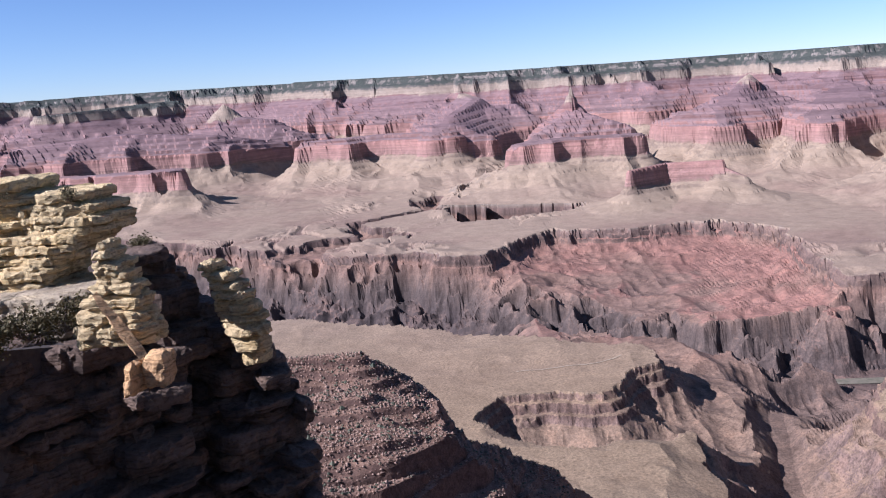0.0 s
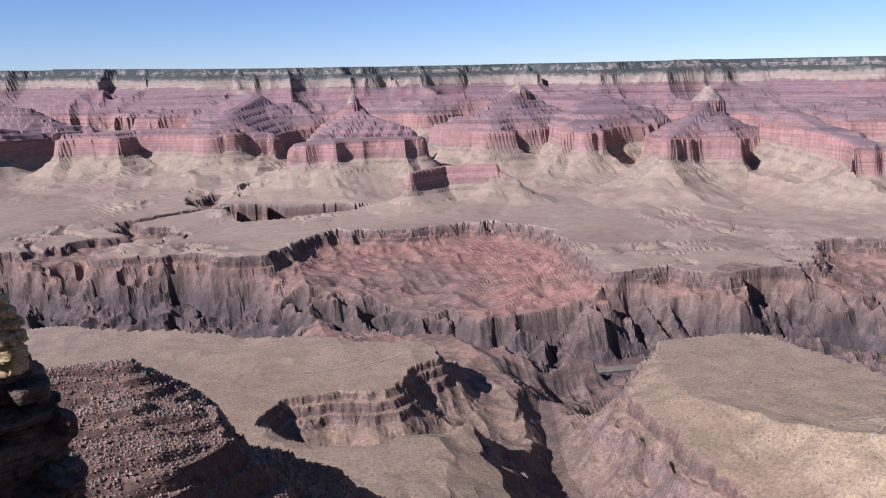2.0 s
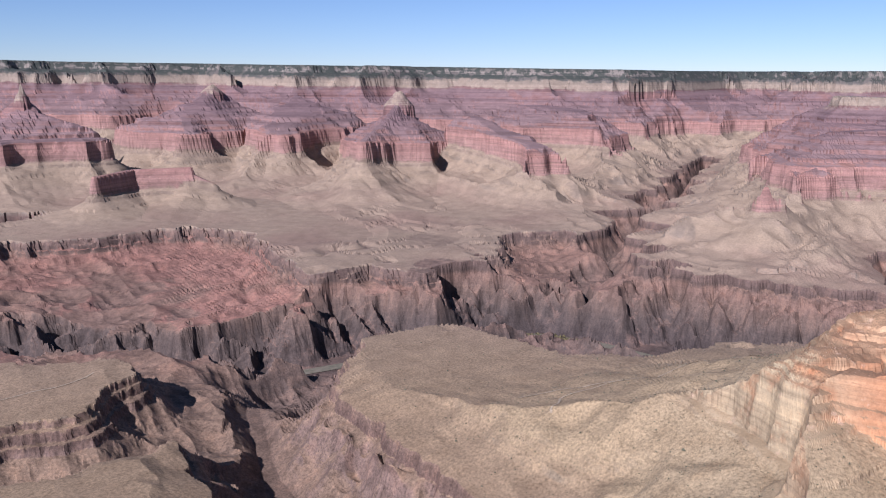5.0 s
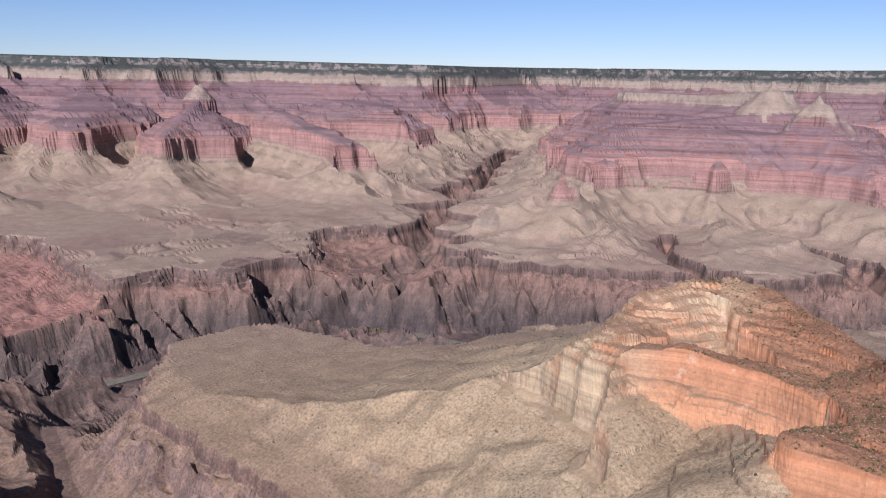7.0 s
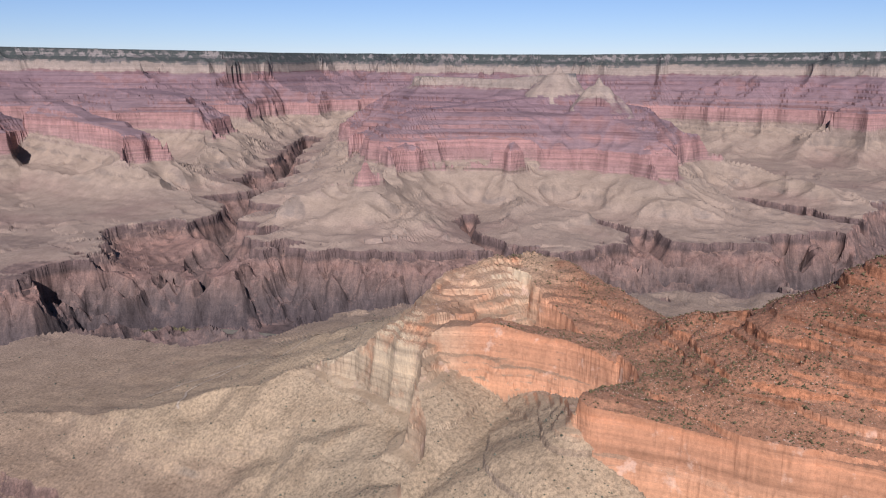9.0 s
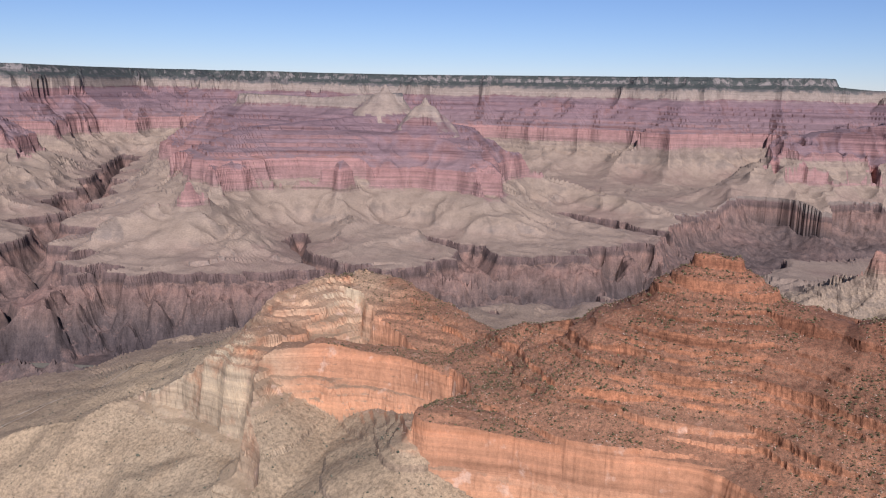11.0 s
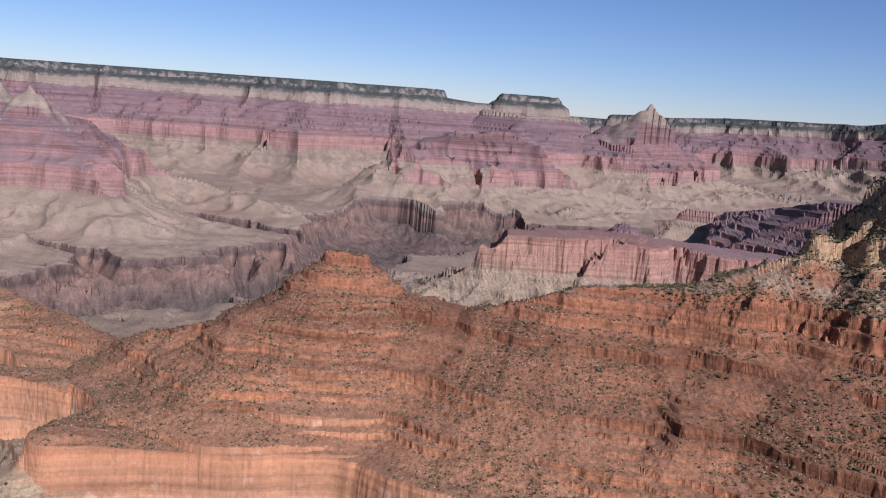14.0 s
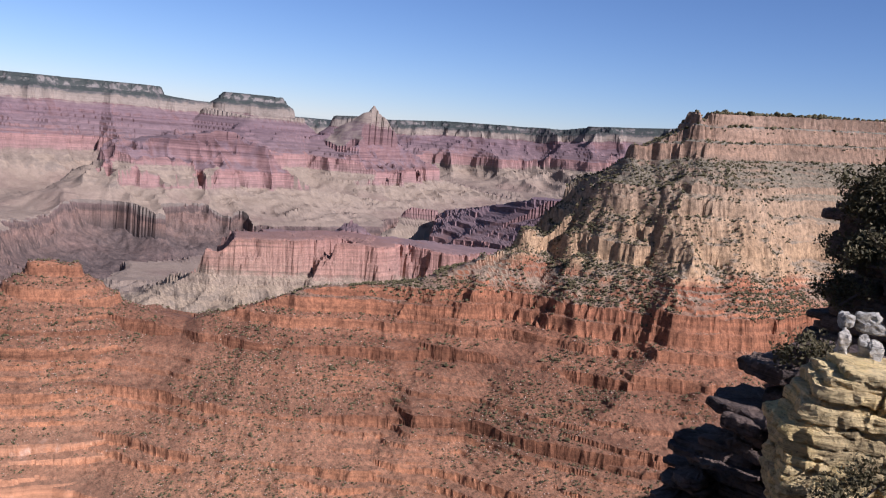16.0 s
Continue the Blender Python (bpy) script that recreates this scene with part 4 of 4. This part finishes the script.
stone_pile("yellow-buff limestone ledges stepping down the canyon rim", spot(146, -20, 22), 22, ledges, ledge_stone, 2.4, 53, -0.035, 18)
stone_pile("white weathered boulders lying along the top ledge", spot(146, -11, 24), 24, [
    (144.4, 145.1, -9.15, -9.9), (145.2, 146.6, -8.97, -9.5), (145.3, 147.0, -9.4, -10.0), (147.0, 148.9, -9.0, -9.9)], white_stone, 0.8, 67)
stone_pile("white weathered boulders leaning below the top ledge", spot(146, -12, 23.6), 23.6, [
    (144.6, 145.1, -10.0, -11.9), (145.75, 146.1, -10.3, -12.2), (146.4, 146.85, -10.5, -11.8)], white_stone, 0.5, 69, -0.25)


def near_cliff(label, base, contour, foot, right, reach, thick, turn, seed, material, depth):
    """A cliff of jointed blocks, bed upon bed. contour: bearing and angle of its top edge; right: angle and bearing of its open side; reach: bearing and distance of its face."""
    rnd = random.Random(seed)
    thing = tagged(new("rim_cliff"), label, "cliff")
    thing.location = base
    az_c, el_c = zip(*contour)
    el_r, az_r = zip(*right)
    az_d, dist_d = zip(*reach)
    el, count = max(el_c), 0
    while el > foot:
        end = float(np.interp(-el, [-e for e in el_r], az_r))
        az, out = az_c[0] - rnd.uniform(0, 2), rnd.uniform(-0.35, 0.35)
        t_deg = thick * rnd.choice((0.35, 0.5, 0.7, 1.0))
        while az < end:
            wide = min(rnd.choice((1.8, 3.0, 4.5, 7.0)) * rnd.uniform(0.8, 1.2), max(end - az, 1.0))
            am = az + wide / 2
            if el <= float(np.interp(am, az_c, el_c)):
                dist = float(np.interp(am, az_d, dist_d)) + out + rnd.uniform(-0.35, 0.6)
                mid = spot(am, el - t_deg / 2, dist)
                w, t = dist * radians(wide) * 1.08, dist * radians(t_deg) * 1.4
                ob = new("block", slab_mesh("block", w, depth, t, seed * 977 + count, rnd.uniform(-0.05, 0.05)))
                ob.data.materials.append(material)
                back = Vector((math.sin(radians(am)), math.cos(radians(am)), 0))
                ob.location = mid + back * (depth * 0.45) - thing.location
                ob.rotation_euler = (0, 0, radians(-am + turn + rnd.uniform(-7, 7)))
                ob.parent = thing
                count += 1
            az += wide
        el -= t_deg
    return thing


# limestone of the shaded near cliffs, the shade put into its dark colour
shade_stone = make_limestone("shade_toned_limestone", (0.16, 0.112, 0.082), (0.07, 0.052, 0.04), (0.2, 0.135, 0.092))
near_cliff("limestone cliff of jointed beds below the outcrop, shade put into its dark colour", spot(-20, -30, 30),
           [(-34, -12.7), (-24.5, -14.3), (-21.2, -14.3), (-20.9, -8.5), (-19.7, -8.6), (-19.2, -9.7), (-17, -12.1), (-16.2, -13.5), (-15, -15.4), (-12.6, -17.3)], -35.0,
           [(-8, -19.4), (-10, -18.4), (-12, -17.0), (-17, -12.3), (-19.4, -11.8), (-23.2, -11.1), (-26.2, -10.6), (-35, -9)], [(-34, 29.0), (-26, 29.5), (-21, 29.3), (-19, 31.4), (-16, 31.2), (-14, 30.4), (-12, 30.6)], 1.15, 26, 71, shade_stone, 3.0)
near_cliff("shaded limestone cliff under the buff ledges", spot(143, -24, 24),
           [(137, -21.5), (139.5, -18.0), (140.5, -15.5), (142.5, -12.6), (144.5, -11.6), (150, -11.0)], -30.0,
           [(-10, 151), (-30, 151)], [(137, 25.5), (141, 26.5), (151, 27.5)], 0.75, -30, 83, shade_stone, 2.5)
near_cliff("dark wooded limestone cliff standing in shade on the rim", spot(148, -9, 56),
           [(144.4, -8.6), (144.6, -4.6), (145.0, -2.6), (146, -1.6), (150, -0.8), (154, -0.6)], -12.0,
           [(0, 154), (-12, 154)], [(144, 55), (154, 50)], 0.9, -28, 91, shade_stone, 5.0)


def make_plank():
    """The long fallen slab that leans against the pillar."""
    a, b = spot(-23.3, -11.0, 25.4), spot(-20.9, -15.4, 25.0)
    way = b - a
    bm = bmesh.new()
    n = 16
    side = Vector((math.cos(radians(21.8)), math.sin(radians(21.8)), 0)).cross(way.normalized()).normalized()
    across = way.normalized().cross(side).normalized()
    rings = []
    for k in range(n + 1):
        f = k / n
        wide = 0.08 + 0.06 * math.sin(f * 2.6) + 0.03 * noise.noise(Vector((f * 6, 3, 1)))
        p = way * f
        ring = []
        for u, v in ((-1, -1), (1, -1), (1.1, 0), (1, 1), (-1, 1), (-1.1, 0)):
            q = p + across * (u * wide) + side * (v * 0.22)
            ring.append(bm.verts.new(q + noise.noise_vector(q * 3.1) * 0.05))
        rings.append(ring)
    for r0, r1 in zip(rings, rings[1:]):
        for k in range(6):
            bm.faces.new((r0[k], r0[(k + 1) % 6], r1[(k + 1) % 6], r1[k]))
    bm.faces.new(rings[0][::-1])
    bm.faces.new(rings[-1])
    bmesh.ops.recalc_face_normals(bm, faces=bm.faces)
    me = bpy.data.meshes.new("leaning_slab")
    bm.to_mesh(me)
    bm.free()
    me.materials.append(tan_stone)
    ob = tagged(new("leaning_slab", me), "long tan limestone slab leaning down the cliff face", "rock")
    ob.location = a
    return ob


make_plank()


# ---- plants ----
def make_leaf(name, dark, light):
    m, n, l, b = mat_new(name)
    geo = n.new("ShaderNodeNewGeometry")
    col = ramp_node(n, l, geo.outputs["Random Per Island"], [(0.0, dark), (1.0, light)])
    l.new(col, b.inputs["Base Color"])
    b.inputs["Roughness"].default_value = 0.7
    return m


leaf = make_leaf("juniper_leaf", (0.055, 0.046, 0.018), (0.14, 0.108, 0.048))
scrub_leaf = make_leaf("scrub_leaf", (0.045, 0.05, 0.03), (0.12, 0.115, 0.07))
bark = mat_new("grey_bark")[0]
bark.node_tree.nodes["Principled BSDF"].inputs["Base Color"].default_value = (0.12, 0.09, 0.07, 1)

ICO = bmesh.new()
bmesh.ops.create_icosphere(ICO, subdivisions=1, radius=1.0)
ICO_V = np.array([v.co[:] for v in ICO.verts])
ICO_F = np.array([[v.index for v in f.verts] for f in ICO.faces])
ICO.free()


OCT_V = np.array([(1, 0, 0), (-1, 0, 0), (0, 1, 0), (0, -1, 0), (0, 0, 1), (0, 0, -0.6)], float)
OCT_F = np.array([(0, 2, 4), (2, 1, 4), (1, 3, 4), (3, 0, 4), (2, 0, 5), (1, 2, 5), (3, 1, 5), (0, 3, 5)])


def mesh_of(name, co, faces, material):
    me = bpy.data.meshes.new(name)
    me.from_pydata(co.tolist(), [], faces.tolist())
    me.materials.append(material)
    return me


def bush(label, at, size, seed):
    """A rim bush: forked stems and a loose crown of many small leaf sprays."""
    rnd = np.random.default_rng(seed)
    thing = tagged(new("bush"), label, "bush", "bushes on the rim rocks")
    thing.location = at
    n = 1500
    lobes = rnd.normal(0, 0.34, (9, 3)) * (1, 1, 0.55) + (0, 0, 0.45)
    c = lobes[rnd.integers(0, 9, n)] + rnd.normal(0, 0.15, (n, 3))
    c = c * size
    d1, d2 = rnd.normal(0, 1, (n, 3)), rnd.normal(0, 1, (n, 3))
    ln = size * rnd.uniform(0.035, 0.075, (n, 1))
    d1 = d1 / np.linalg.norm(d1, axis=1, keepdims=True) * ln
    d2 = d2 / np.linalg.norm(d2, axis=1, keepdims=True) * ln * 0.6
    co = np.stack([c - d1, c + d2, c + d1, c - d2], 1).reshape(-1, 3)
    faces = np.arange(4 * n).reshape(n, 4)
    crown = new("crown", mesh_of("crown", co, faces, leaf))
    crown.parent = thing
    for k in range(4):
        tip = Vector(lobes[k] * size)
        bm = bmesh.new()
        bmesh.ops.create_cone(bm, segments=6, radius1=0.05 * size, radius2=0.015 * size, depth=tip.length, cap_ends=True)
        bmesh.ops.translate(bm, verts=bm.verts, vec=(0, 0, tip.length / 2))
        bmesh.ops.rotate(bm, verts=bm.verts, cent=(0, 0, 0), matrix=Vector((0, 0, 1)).rotation_difference(tip).to_matrix())
        me = bpy.data.meshes.new("stem")
        bm.to_mesh(me)
        bm.free()
        me.materials.append(bark)
        stem = new("stem", me)
        stem.parent = thing
    return thing


GREEN = "dark green juniper bush growing on a limestone ledge"
bush(GREEN, spot(-20.0, -8.9, 30.5), 0.75, 1)
bush(GREEN, spot(-19.2, -9.9, 30.5), 0.8, 2)
bush(GREEN, spot(-28.4, -4.6, 31), 0.5, 3)
bush(GREEN, spot(-24.0, -4.9, 31), 0.45, 4)
bush(GREEN, spot(-27.5, -13.2, 28.5), 1.2, 5)
bush(GREEN, spot(-25.3, -13.0, 28.3), 1.05, 6)
bush(GREEN, spot(-29.4, -13.4, 28.5), 1.2, 7)
bush(GREEN, spot(142.9, -12.9, 27), 1.2, 8)
bush(GREEN, spot(146.6, -20.5, 20.5), 1.0, 9)
bush(GREEN, spot(146.2, -5.2, 32), 1.2, 10)
for seed, (az, el, size) in enumerate(((144.5, -3.4, 2.0), (145.2, -2.6, 2.4), (144.3, -6.2, 1.8), (145.3, -6.0, 2.3), (146.1, -1.9, 2.4), (144.2, -8.6, 2.0), (147.4, -1.2, 2.6)), 20):
    bush("shaded green juniper bush on the dark rim cliff", spot(az, el, 53.0), size, seed)


def scatter(name, label, count, az0, az1, r0, r1, size, low, high, steepest, seed, material, patchy=0.0, body=(OCT_V, OCT_F)):
    """Small round shrubs or trees strewn over the beds between two levels."""
    rnd = np.random.default_rng(seed)
    az = np.radians(rnd.uniform(az0, az1, count))
    r = np.exp(rnd.uniform(math.log(r0), math.log(r1), count))
    x, y = r * np.sin(az), r * np.cos(az)
    h, s = land(x, y)
    hx, _ = land(x + 4, y)
    hy, _ = land(x, y + 4)
    grade = np.hypot(hx - h, hy - h) / 4
    keep = (s > low) & (s < high) & (grade < steepest)
    if patchy:
        keep &= smooth_noise(x, y, 90, 21) + 0.5 * smooth_noise(x, y, 25, 22) > patchy * rnd.uniform(-1, 1, count)
    x, y, h = x[keep], y[keep], h[keep]
    m = len(x)
    big = size * np.exp(rnd.normal(0, 0.35, m))
    vs, fs = body
    v = vs[None] * rnd.uniform(0.6, 1.25, (m, len(vs), 1)) * big[:, None, None] * np.array([1, 1, 0.85])
    v += np.stack([x, y, h + big * 0.5], 1)[:, None]
    co = v.reshape(-1, 3) * K
    co[:, 2] += EYE
    f = (fs[None] + (np.arange(m) * len(vs))[:, None, None]).reshape(-1, 3)
    me = mesh_of(name, co, f, material)
    return tagged(new(name, me), label, "stones" if "rubble" in name else "shrubs", kind="stuff")


scatter("ridge_scrub", "dark scrub dotted over the red ledges", 90000, 66, 150, 1050, 2400, 1.7, -665, -280, 1.8, 31, leaf, 0.6)
scatter("slope_scrub", "scrub and juniper on the pale slopes under the rim", 140000, 112, 152, 1000, 2300, 2.1, -385, -30, 3.2, 32, leaf, 0.9)
scatter("rim_trees", "dark juniper and pine along the rim top", 16000, 128, 152, 1600, 3200, 3.4, -30, 5, 0.9, 33, leaf, 0.0, (ICO_V, ICO_F))
scatter("apron_scrub", "sparse scrub on the grey slopes below the red cliff", 14000, 30, 110, 1100, 3200, 1.7, -1060, -820, 1.3, 34, scrub_leaf, 0.5)
scatter("block_scrub", "sparse scrub on the brown block under the rim", 5000, -16, 8, 500, 1000, 1.2, -560, -290, 1.6, 35, scrub_leaf)
scatter("river_thicket", "green thicket along the river bank", 9000, 39, 46, 3600, 4700, 5.0, -1432, -1385, 1.2, 36, leaf, 0.4)
rubble = make_plain("rubble_stone", (0.15, 0.09, 0.062), (0.32, 0.215, 0.15), 0.9, 0.95)
pale_rubble = make_plain("pale_rubble_stone", (0.3, 0.17, 0.1), (0.5, 0.36, 0.24), 0.9, 0.95)
scatter("block_rubble", "broken brown stones strewn over the block under the rim", 26000, -16, 8, 500, 1000, 1.0, -560, -290, 2.5, 37, rubble)
scatter("ridge_rubble", "pale broken stones strewn over the red slopes", 60000, 60, 150, 1050, 2400, 0.9, -820, -60, 2.2, 38, pale_rubble, 0.7)
